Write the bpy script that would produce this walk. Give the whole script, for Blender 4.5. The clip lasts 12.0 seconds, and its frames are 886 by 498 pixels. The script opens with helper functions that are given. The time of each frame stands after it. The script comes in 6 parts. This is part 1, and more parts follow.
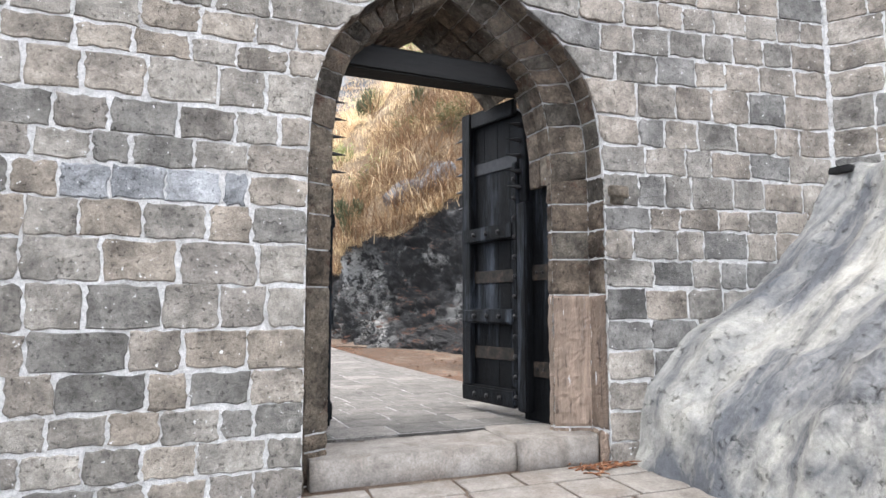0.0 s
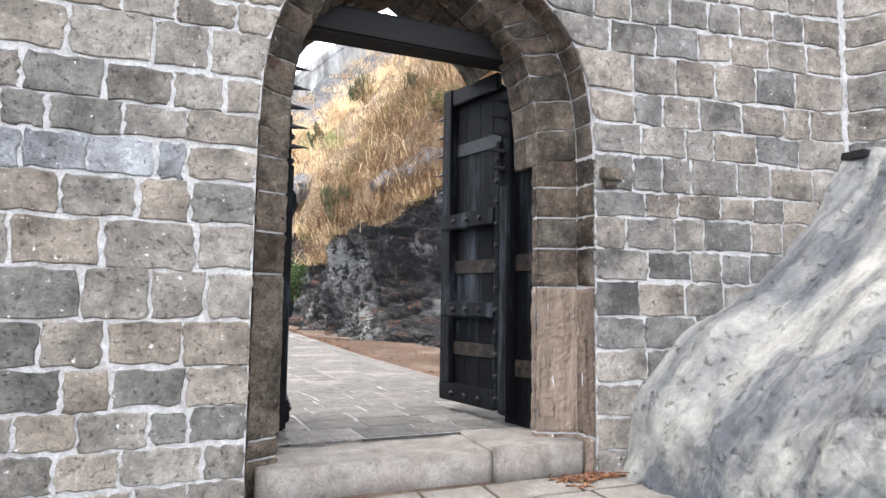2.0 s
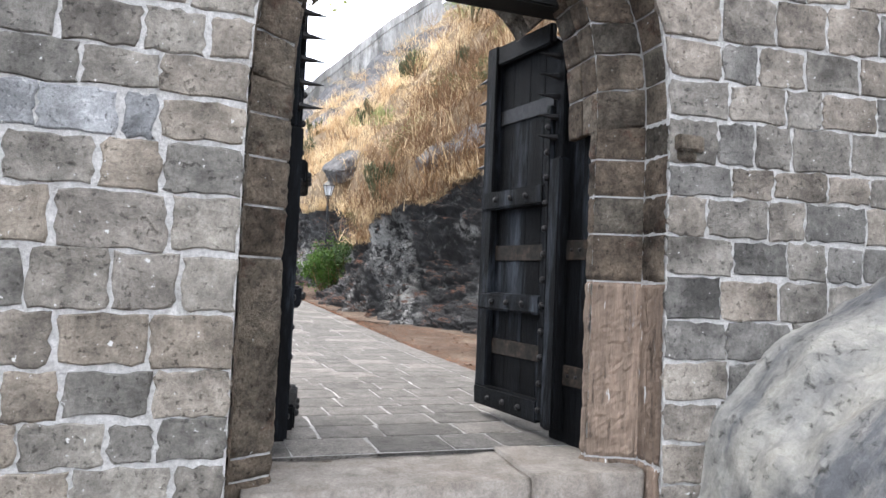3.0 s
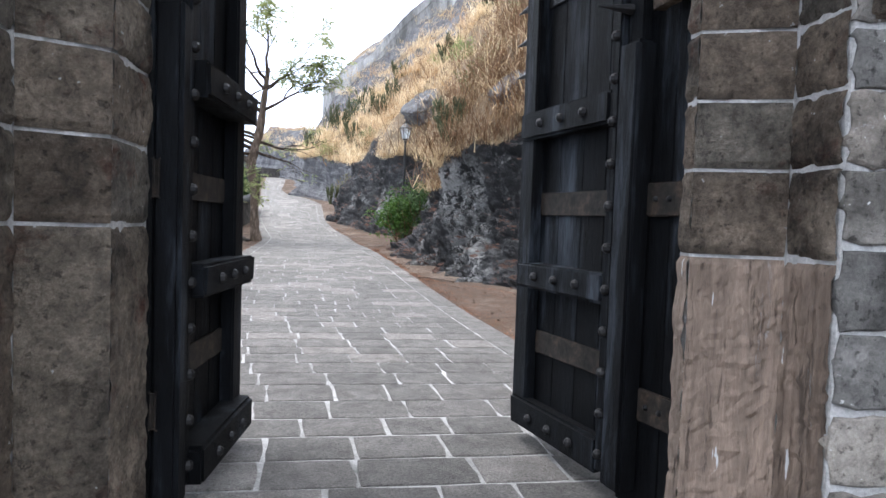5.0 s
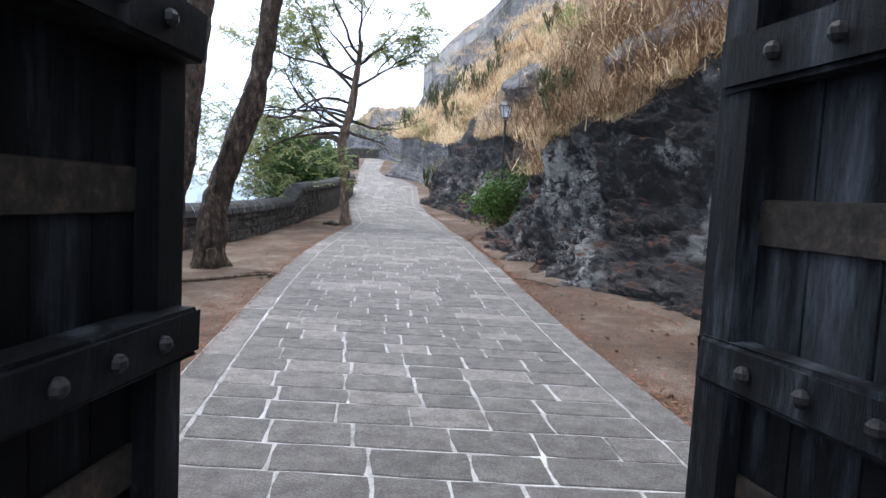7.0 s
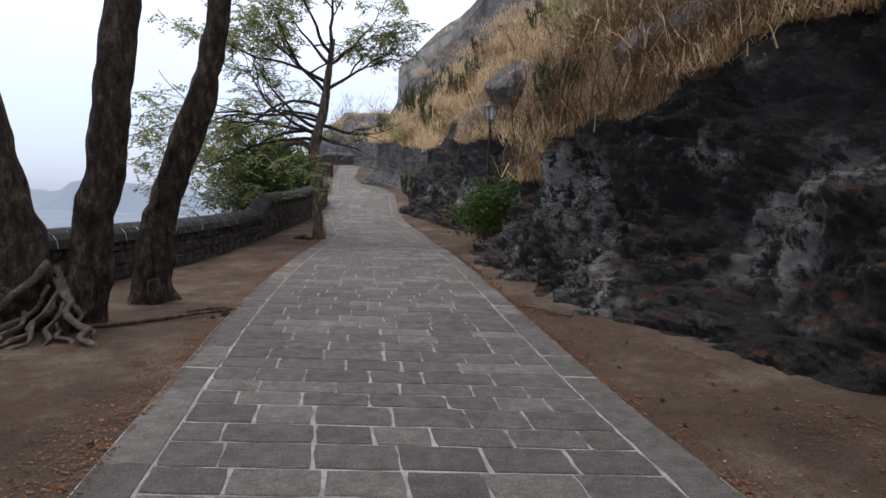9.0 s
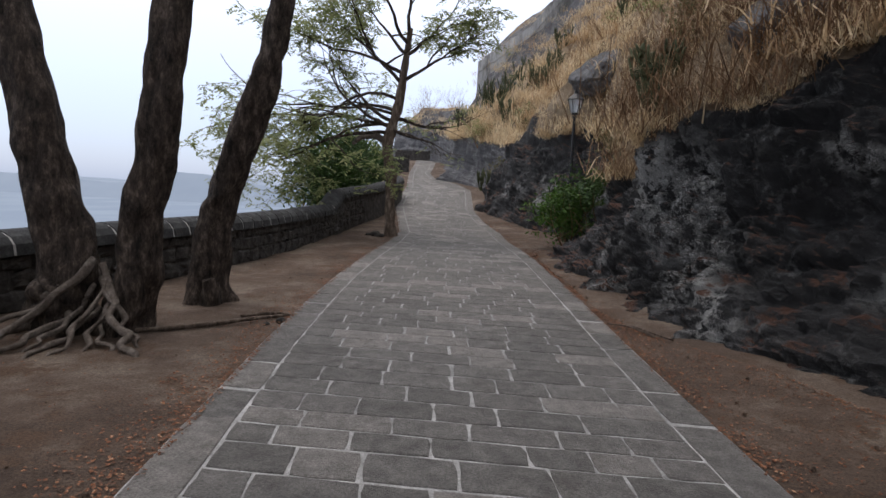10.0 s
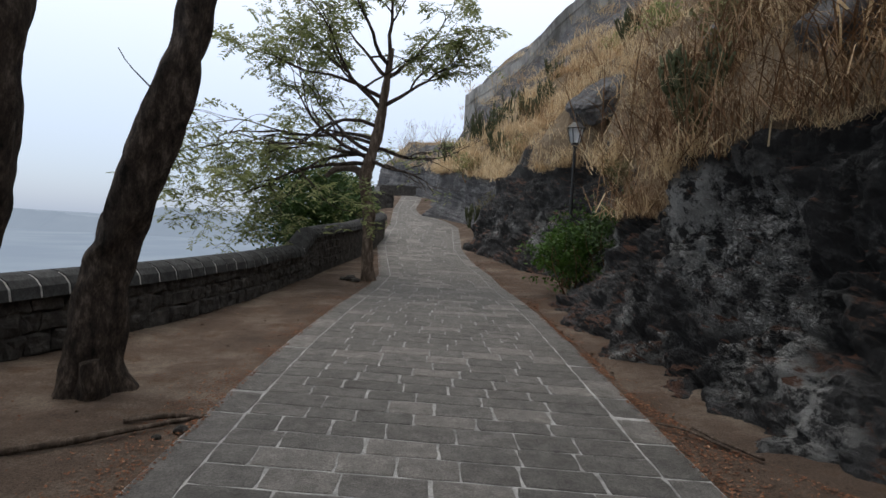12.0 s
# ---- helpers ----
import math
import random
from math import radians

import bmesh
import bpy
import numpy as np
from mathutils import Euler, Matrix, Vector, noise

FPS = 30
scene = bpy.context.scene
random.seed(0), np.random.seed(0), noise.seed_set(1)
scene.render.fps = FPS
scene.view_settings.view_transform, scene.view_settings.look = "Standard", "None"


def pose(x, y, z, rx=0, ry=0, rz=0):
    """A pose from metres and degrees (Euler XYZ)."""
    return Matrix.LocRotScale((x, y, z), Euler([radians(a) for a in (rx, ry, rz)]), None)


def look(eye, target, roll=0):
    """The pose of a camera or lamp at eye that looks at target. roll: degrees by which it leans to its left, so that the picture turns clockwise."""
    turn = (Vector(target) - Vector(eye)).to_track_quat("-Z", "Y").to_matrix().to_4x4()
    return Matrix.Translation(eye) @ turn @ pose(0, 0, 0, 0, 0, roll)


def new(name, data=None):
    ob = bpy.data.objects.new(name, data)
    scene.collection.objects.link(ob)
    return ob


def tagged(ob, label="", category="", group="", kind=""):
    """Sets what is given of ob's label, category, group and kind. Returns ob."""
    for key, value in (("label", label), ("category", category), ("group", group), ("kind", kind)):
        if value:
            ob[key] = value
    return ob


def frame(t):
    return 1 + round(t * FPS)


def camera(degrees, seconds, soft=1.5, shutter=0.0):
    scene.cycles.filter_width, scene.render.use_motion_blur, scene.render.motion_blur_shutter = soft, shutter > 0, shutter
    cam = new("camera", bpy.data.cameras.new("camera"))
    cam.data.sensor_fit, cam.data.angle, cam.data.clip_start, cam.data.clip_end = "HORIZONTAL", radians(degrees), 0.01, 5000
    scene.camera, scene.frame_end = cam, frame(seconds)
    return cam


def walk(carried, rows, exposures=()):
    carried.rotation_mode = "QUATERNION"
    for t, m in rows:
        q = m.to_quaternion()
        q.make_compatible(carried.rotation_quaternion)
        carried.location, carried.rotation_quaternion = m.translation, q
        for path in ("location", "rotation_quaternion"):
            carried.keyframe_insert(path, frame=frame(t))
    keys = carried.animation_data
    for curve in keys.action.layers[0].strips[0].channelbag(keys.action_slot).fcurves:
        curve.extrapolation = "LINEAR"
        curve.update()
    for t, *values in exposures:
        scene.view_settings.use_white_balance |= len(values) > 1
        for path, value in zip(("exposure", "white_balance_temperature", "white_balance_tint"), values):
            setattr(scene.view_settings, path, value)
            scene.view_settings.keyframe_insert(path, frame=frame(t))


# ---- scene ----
cam = camera(70.7, 12.0)
METRES, EYE, TILT, LEAN, TURN = 9.3, 1.5, 0.0, 0.0, -22.0
ROWS = [
    (0.0, 0.0, 0.0, 0.0, 0.0, 5.49, 0.03),
    (0.5, 0.0021, -0.0011, 0.0008, -0.3, 6.48, 0.26),
    (1.0, 0.0074, 0.0036, -0.0, -0.25, 5.67, 0.68),
    (1.5, 0.0159, 0.0171, -0.0012, 0.74, 4.89, 0.16),
    (2.0, 0.0188, 0.0545, 0.0003, -0.47, 4.76, -0.83),
    (2.5, 0.0212, 0.0919, 0.0048, -0.16, 4.29, -1.21),
    (3.0, 0.0301, 0.1385, 0.0087, 4.15, 2.86, -2.53),
    (5.0, 0.0631, 0.3197, 0.0223, 13.17, -2.52, -1.99),
    (5.5, 0.0597, 0.3652, 0.0257, 18.67, -2.87, -1.68),
    (6.0, 0.0504, 0.4089, 0.0277, 18.86, -2.99, -4.01),
    (6.5, 0.0315, 0.4545, 0.034, 18.37, -4.83, -1.78),
    (7.0, 0.0187, 0.4909, 0.0364, 22.28, -4.58, -3.06),
    (7.5, 0.0001, 0.5199, 0.0379, 18.31, -4.57, -2.14),
    (9.5, -0.0809, 0.6783, 0.0517, 22.48, -3.97, -1.9),
    (10.0, -0.1011, 0.7229, 0.0527, 26.98, -4.66, -3.12),
    (10.5, -0.1253, 0.7738, 0.0567, 23.78, -4.45, -1.35),
    (11.0, -0.1458, 0.8234, 0.0564, 25.73, -3.53, -4.19),
    (11.5, -0.1714, 0.8752, 0.0629, 23.75, 0.21, -3.95),
    (12.0, -0.197, 0.9219, 0.0643, 25.78, -1.37, -3.2),
]
walk(cam, [(t, pose(0, 0, EYE, TILT, LEAN, TURN) @ pose(METRES * x, METRES * y, METRES * z, 90 + pitch, roll, yaw)) for t, x, y, z, yaw, pitch, roll in ROWS],
     exposures=[(0, 2.05, 6450, 10), (2, 2.1, 6450, 10), (2.5, 2.2, 6450, 10), (3, 1.85, 6400, 10), (5, 1.6, 6000, 10), (6, 1.52, 5800, 10), (6.5, 1.57, 5750, 10), (7, 1.32, 5850, 10), (7.5, 0.8, 6150, 12),
                (9.5, 0.06, 6400, 13), (11, 0.0, 6400, 10), (12, -0.16, 6500, 8)])

# ---- world, sun, exposure ----
world = bpy.data.worlds.new("world")
scene.world = world
world.use_nodes = True
wn = world.node_tree.nodes
wl = world.node_tree.links
sky = wn.new("ShaderNodeTexSky")
sky.sky_type = "NISHITA"
sky.sun_disc = False
sky.sun_elevation, sky.sun_rotation = radians(68), radians(-50)
sky.air_density, sky.dust_density, sky.ozone_density = 1.0, 1.6, 1.5
wn["Background"].inputs[1].default_value = 0.05
wl.new(sky.outputs[0], wn["Background"].inputs[0])
# thin bright overcast: pale blue haze at the horizon, white above
sky_co = wn.new("ShaderNodeTexCoord")
sky_xyz = wn.new("ShaderNodeSeparateXYZ")
wl.new(sky_co.outputs["Generated"], sky_xyz.inputs[0])
sky_ramp = wn.new("ShaderNodeValToRGB")
sky_ramp.color_ramp.elements[0].position, sky_ramp.color_ramp.elements[0].color = 0.0, (0.33, 0.4, 0.54, 1)
sky_ramp.color_ramp.elements[1].position, sky_ramp.color_ramp.elements[1].color = 0.42, (0.97, 0.98, 1.0, 1)
sky_mid = sky_ramp.color_ramp.elements.new(0.14)
sky_mid.color = (0.54, 0.6, 0.74, 1)
wl.new(sky_xyz.outputs[2], sky_ramp.inputs[0])
cloud = wn.new("ShaderNodeBackground")
cloud.inputs[1].default_value = 1.15
wl.new(sky_ramp.outputs[0], cloud.inputs[0])
both = wn.new("ShaderNodeAddShader")
wl.new(wn["Background"].outputs[0], both.inputs[0])
wl.new(cloud.outputs[0], both.inputs[1])
wl.new(both.outputs[0], wn["World Output"].inputs[0])
sun_data = bpy.data.lights.new("sun", "SUN")
sun_data.energy, sun_data.angle, sun_data.color = 1.2, radians(40), (1.0, 0.93, 0.84)
sun = new("sun", sun_data)
sun.matrix_world = look((-4, 3, 13), (0, 0, 0))


# ---- materials ----
def material(name):
    m = bpy.data.materials.new(name)
    m.use_nodes = True
    return m, m.node_tree.nodes, m.node_tree.links, m.node_tree.nodes["Principled BSDF"]


def surface(name, colors, scale=3.0, detail=8.0, rough=0.9, bump=0.4, bump_scale=40.0, bump_dist=0.01,
            patches=None, patch_scale=1.2, patch_at=(0.55, 0.65), varied=0.0, stretch=(1, 1, 1), metal=0.0,
            spread=(0.3, 0.7), tints=None, through_light=0.0, fine=0.35, spec=0.25, island=False):
    """A rough surface: two tones by noise, patches of a third, fine grain and relief; varied: brightness by object."""
    m, n, l, b = material(name)
    co = n.new("ShaderNodeNewGeometry")
    mp = n.new("ShaderNodeMapping")
    mp.inputs[3].default_value = stretch
    l.new(co.outputs["Position"], mp.inputs[0])
    ns = n.new("ShaderNodeTexNoise")
    ns.inputs["Scale"].default_value, ns.inputs["Detail"].default_value, ns.inputs["Roughness"].default_value = scale, detail, 0.72
    l.new(mp.outputs[0], ns.inputs[0])
    rp = n.new("ShaderNodeValToRGB")
    els = rp.color_ramp.elements
    els[0].position, els[1].position = spread
    els[0].color, els[1].color = (*colors[0], 1), (*colors[-1], 1)
    for i, c in enumerate(colors[1:-1]):
        e = els.new(spread[0] + (spread[1] - spread[0]) * (i + 1) / (len(colors) - 1))
        e.color = (*c, 1)
    l.new(ns.outputs[0], rp.inputs[0])
    col = rp.outputs[0]
    if tints or varied:
        chance = (co.outputs["Random Per Island"] if island else n.new("ShaderNodeObjectInfo").outputs["Random"])
    if tints:
        tr = n.new("ShaderNodeValToRGB")
        tr.color_ramp.interpolation = "CONSTANT"
        te = tr.color_ramp.elements
        te[0].color = (*tints[0][1], 1)
        te[1].position, te[1].color = tints[1][0], (*tints[1][1], 1)
        for p, c in tints[2:]:
            e = te.new(p)
            e.color = (*c, 1)
        l.new(chance, tr.inputs[0])
        mx = n.new("ShaderNodeMix")
        mx.data_type, mx.blend_type = "RGBA", "MULTIPLY"
        mx.inputs[0].default_value = 1.0
        l.new(col, mx.inputs[6]), l.new(tr.outputs[0], mx.inputs[7])
        col = mx.outputs[2]
    if patches:
        pn = n.new("ShaderNodeTexNoise")
        pn.inputs["Scale"].default_value, pn.inputs["Detail"].default_value, pn.inputs["Roughness"].default_value = patch_scale, 9, 0.7
        l.new(mp.outputs[0], pn.inputs[0])
        mr = n.new("ShaderNodeMapRange")
        mr.inputs[1].default_value, mr.inputs[2].default_value = patch_at
        l.new(pn.outputs[0], mr.inputs[0])
        mx = n.new("ShaderNodeMix")
        mx.data_type = "RGBA"
        l.new(mr.outputs[0], mx.inputs[0])
        l.new(col, mx.inputs[6])
        mx.inputs[7].default_value = (*patches, 1)
        col = mx.outputs[2]
    fn = n.new("ShaderNodeTexNoise")
    fn.inputs["Scale"].default_value, fn.inputs["Detail"].default_value, fn.inputs["Roughness"].default_value = bump_scale, 6, 0.8
    l.new(mp.outputs[0], fn.inputs[0])
    gr = n.new("ShaderNodeMapRange")
    gr.inputs[1].default_value, gr.inputs[2].default_value = 0.3, 0.7
    gr.inputs[3].default_value, gr.inputs[4].default_value = 1 - fine, 1 + fine
    l.new(fn.outputs[0], gr.inputs[0])
    hs = n.new("ShaderNodeHueSaturation")
    l.new(col, hs.inputs["Color"])
    if varied:
        vr = n.new("ShaderNodeMapRange")
        vr.inputs[3].default_value, vr.inputs[4].default_value = 1 - varied, 1 + varied
        l.new(chance, vr.inputs[0])
        mu = n.new("ShaderNodeMath")
        mu.operation = "MULTIPLY"
        l.new(vr.outputs[0], mu.inputs[0]), l.new(gr.outputs[0], mu.inputs[1])
        l.new(mu.outputs[0], hs.inputs["Value"])
    else:
        l.new(gr.outputs[0], hs.inputs["Value"])
    l.new(hs.outputs[0], b.inputs["Base Color"])
    ad = n.new("ShaderNodeMath")
    ad.operation = "MULTIPLY_ADD"
    ad.inputs[1].default_value = 0.5
    l.new(ns.outputs[0], ad.inputs[0]), l.new(fn.outputs[0], ad.inputs[2])
    bp = n.new("ShaderNodeBump")
    bp.inputs["Strength"].default_value, bp.inputs["Distance"].default_value = bump, bump_dist
    l.new(ad.outputs[0], bp.inputs["Height"])
    l.new(bp.outputs[0], b.inputs["Normal"])
    b.inputs["Roughness"].default_value, b.inputs["Metallic"].default_value = rough, metal
    b.inputs["Specular IOR Level"].default_value = spec
    if through_light:
        b.inputs["Subsurface Weight"].default_value = 0.0
        tl = n.new("ShaderNodeBsdfTranslucent")
        l.new(hs.outputs[0], tl.inputs[0])
        ms = n.new("ShaderNodeMixShader")
        ms.inputs[0].default_value = through_light
        l.new(b.outputs[0], ms.inputs[1]), l.new(tl.outputs[0], ms.inputs[2])
        l.new(ms.outputs[0], n["Material Output"].inputs[0])
    return m


def hewn(name, tones, size=1.0, stretch=(1, 1, 1), specks=0.69, smear=0.66, smear_tone=(0.42, 0.41, 0.395), relief=0.02, stain=(0.42, 1.2), rust=None, rough=0.93, coarse=1.0):
    """Old worked stone: a tone for each block, stains, crisp pits and grain, pale specks, smeared lime."""
    m, n, l, b = material(name)
    g = n.new("ShaderNodeNewGeometry")
    mp = n.new("ShaderNodeMapping")
    mp.inputs[3].default_value = [size * s for s in stretch]
    l.new(g.outputs["Position"], mp.inputs[0])
    # each block is cut from another part of the quarry
    oi = n.new("ShaderNodeObjectInfo")
    sh = n.new("ShaderNodeVectorMath")
    sh.operation = "ADD"
    sc = n.new("ShaderNodeMath")
    sc.operation = "MULTIPLY"
    sc.inputs[1].default_value = 40.0
    l.new(oi.outputs["Random"], sc.inputs[0])
    l.new(mp.outputs[0], sh.inputs[0]), l.new(sc.outputs[0], sh.inputs[1])

    def tex(scale, detail, rough_, own=True):
        t = n.new("ShaderNodeTexNoise")
        t.inputs["Scale"].default_value, t.inputs["Detail"].default_value, t.inputs["Roughness"].default_value = scale, detail, rough_
        l.new(sh.outputs[0] if own else mp.outputs[0], t.inputs[0])
        return t.outputs[0]

    def ranged(src, a, c, lo=0.0, hi=1.0):
        r = n.new("ShaderNodeMapRange")
        for k, v in enumerate((a, c, lo, hi)):
            r.inputs[k + 1].default_value = v
        l.new(src, r.inputs[0])
        return r.outputs[0]

    def times(a, c, op="MULTIPLY"):
        q = n.new("ShaderNodeMath")
        q.operation = op
        l.new(a, q.inputs[0])
        if isinstance(c, float):
            q.inputs[1].default_value = c
        else:
            l.new(c, q.inputs[1])
        return q.outputs[0]

    def over(f, col, tone):
        q = n.new("ShaderNodeMix")
        q.data_type = "RGBA"
        l.new(f, q.inputs[0]), l.new(col, q.inputs[6])
        q.inputs[7].default_value = (*tone, 1)
        return q.outputs[2]

    tr = n.new("ShaderNodeValToRGB")
    tr.color_ramp.interpolation = "CONSTANT"
    te = tr.color_ramp.elements
    te[0].color, te[1].color, te[1].position = (*tones[0], 1), (*tones[-1], 1), 1 - 1 / len(tones)
    for k, c in enumerate(tones[1:-1]):
        e = te.new((k + 1) / len(tones))
        e.color = (*c, 1)
    l.new(oi.outputs["Random"], tr.inputs[0])
    col = tr.outputs[0]
    mid, grain, pit = tex(13, 12, 0.78), tex(60, 8, 0.85), tex(34, 5, 0.62)
    v = times(times(ranged(tex(2.6, 12, 0.7), 0.36, 0.64, *stain), ranged(mid, 0.32, 0.68, 1 - 0.38 * coarse, 1 + 0.38 * coarse)), ranged(grain, 0.3, 0.7, 1 - 0.34 * coarse, 1 + 0.34 * coarse))
    v = times(v, ranged(pit, 0.34, 0.42, 0.5, 1.0))
    hs = n.new("ShaderNodeHueSaturation")
    if rust:
        col = over(ranged(tex(4.2, 9, 0.72, False), 0.56, 0.68), col, rust)
    l.new(col, hs.inputs["Color"]), l.new(v, hs.inputs["Value"])
    col = over(ranged(tex(7.5, 12, 0.8, False), smear, smear + 0.05, 0, 0.8), hs.outputs[0], smear_tone)
    col = over(ranged(tex(26, 3, 0.6), specks, specks + 0.025), col, (0.6, 0.59, 0.57))
    l.new(col, b.inputs["Base Color"])
    h = times(times(times(mid, 1.3), times(grain, 0.5), "ADD"), ranged(pit, 0.34, 0.42, -0.35, 0.0), "ADD")
    bp = n.new("ShaderNodeBump")
    bp.inputs["Strength"].default_value, bp.inputs["Distance"].default_value = 1.0, relief
    l.new(h, bp.inputs["Height"])
    l.new(bp.outputs[0], b.inputs["Normal"])
    b.inputs["Roughness"].default_value, b.inputs["Specular IOR Level"].default_value = rough, 0.25
    return m


M_STONE = hewn("hewn_basalt", [(0.3, 0.264, 0.222), (0.255, 0.23, 0.2), (0.325, 0.296, 0.256), (0.2, 0.188, 0.168), (0.285, 0.244, 0.198), (0.24, 0.218, 0.188), (0.315, 0.275, 0.228), (0.28, 0.257, 0.224)], specks=0.69, smear=0.645)
M_STONE_R = hewn("hewn_basalt_weathered", [(0.3, 0.265, 0.225), (0.25, 0.23, 0.203), (0.33, 0.296, 0.256), (0.2, 0.19, 0.175), (0.285, 0.247, 0.207), (0.32, 0.278, 0.234)], specks=0.7, smear=0.63,
                 stain=(0.34, 1.18))
M_RING = hewn("arch_stone", [(0.245, 0.202, 0.156), (0.18, 0.156, 0.126), (0.26, 0.208, 0.158), (0.208, 0.162, 0.121)], specks=0.71, smear=0.66, relief=0.09, stain=(0.28, 1.35), rust=(0.14, 0.066, 0.045), coarse=1.5)
M_STONE_PALE = hewn("lime_washed_stone", [(0.3, 0.305, 0.31), (0.36, 0.365, 0.37)], specks=0.68, smear=0.6, smear_tone=(0.55, 0.56, 0.57))
M_PLASTER = hewn("streaked_jamb_stone", [(0.255, 0.19, 0.145), (0.275, 0.21, 0.163)], stretch=(1, 1, 0.09), specks=0.68, smear=0.6, relief=0.02, rust=(0.13, 0.085, 0.06), smear_tone=(0.33, 0.315, 0.3))
M_MORTAR = surface("lime_mortar", [(0.36, 0.348, 0.33), (0.62, 0.605, 0.585)], 14, 12, 0.95, 0.9, 60, 0.02, patches=(0.3, 0.285, 0.265), patch_scale=4.5, patch_at=(0.52, 0.66), fine=0.3)


def pale_rock(name):
    """Pale rock washed by rain: cream streaks running down its slope over blue-grey, darker broken stone away from the wall."""
    m, n, l, b = material(name)
    g = n.new("ShaderNodeNewGeometry")

    def along(v):
        d = n.new("ShaderNodeVectorMath")
        d.operation = "DOT_PRODUCT"
        d.inputs[1].default_value = v
        l.new(g.outputs["Position"], d.inputs[0])
        return d.outputs["Value"]

    flow = n.new("ShaderNodeCombineXYZ")
    for k, v in enumerate(((0.14, 0.05, 0.16), (0.25, 1.0, 0.0), (0.5, 0.0, -0.45))):
        l.new(along(v), flow.inputs[k])

    def tex(scale, detail, rough, src=flow.outputs[0]):
        t = n.new("ShaderNodeTexNoise")
        t.inputs["Scale"].default_value, t.inputs["Detail"].default_value, t.inputs["Roughness"].default_value = scale, detail, rough
        t.inputs["Distortion"].default_value = 0.4
        l.new(src, t.inputs[0])
        return t.outputs[0]

    def ranged(src, a, c, lo=0.0, hi=1.0):
        r = n.new("ShaderNodeMapRange")
        for k, v in enumerate((a, c, lo, hi)):
            r.inputs[k + 1].default_value = v
        l.new(src, r.inputs[0])
        return r.outputs[0]

    def op(kind, a, c):
        q = n.new("ShaderNodeMath")
        q.operation = kind
        l.new(a, q.inputs[0]), l.new(c, q.inputs[1])
        return q.outputs[0]

    def over(f, a, c):
        q = n.new("ShaderNodeMix")
        q.data_type = "RGBA"
        l.new(f, q.inputs[0])
        for k, v in ((6, a), (7, c)):
            if isinstance(v, tuple):
                q.inputs[k].default_value = (*v, 1)
            else:
                l.new(v, q.inputs[k])
        return q.outputs[2]

    place = g.outputs["Position"]
    grain, mid = tex(38, 10, 0.8, place), tex(5, 12, 0.75, place)
    streak = tex(2.3, 10, 0.62)
    col = over(ranged(streak, 0.42, 0.6), (0.12, 0.124, 0.133), (0.43, 0.412, 0.37))
    broken = ranged(op("ADD", tex(0.9, 8, 0.65, place), ranged(along((0.16, 1.0, -0.25)), 0.9, 3.9, 0.34, -0.14)), 0.5, 0.6)
    col = over(broken, col, over(ranged(mid, 0.35, 0.65), (0.05, 0.052, 0.058), (0.2, 0.2, 0.2)))
    pits = ranged(tex(14, 6, 0.7, place), 0.33, 0.42, 0.55, 1.0)
    hs = n.new("ShaderNodeHueSaturation")
    l.new(col, hs.inputs["Color"])
    l.new(op("MULTIPLY", op("MULTIPLY", ranged(grain, 0.3, 0.7, 0.78, 1.2), ranged(mid, 0.3, 0.7, 0.8, 1.18)), pits), hs.inputs["Value"])
    l.new(hs.outputs[0], b.inputs["Base Color"])
    bp = n.new("ShaderNodeBump")
    bp.inputs["Strength"].default_value, bp.inputs["Distance"].default_value = 1.0, 0.05
    l.new(op("ADD", op("ADD", mid, ranged(grain, 0, 1, 0, 0.4)), op("ADD", streak, pits)), bp.inputs["Height"])
    l.new(bp.outputs[0], b.inputs["Normal"])
    b.inputs["Roughness"].default_value, b.inputs["Specular IOR Level"].default_value = 0.85, 0.25
    return m


M_PALE = pale_rock("pale_rock")


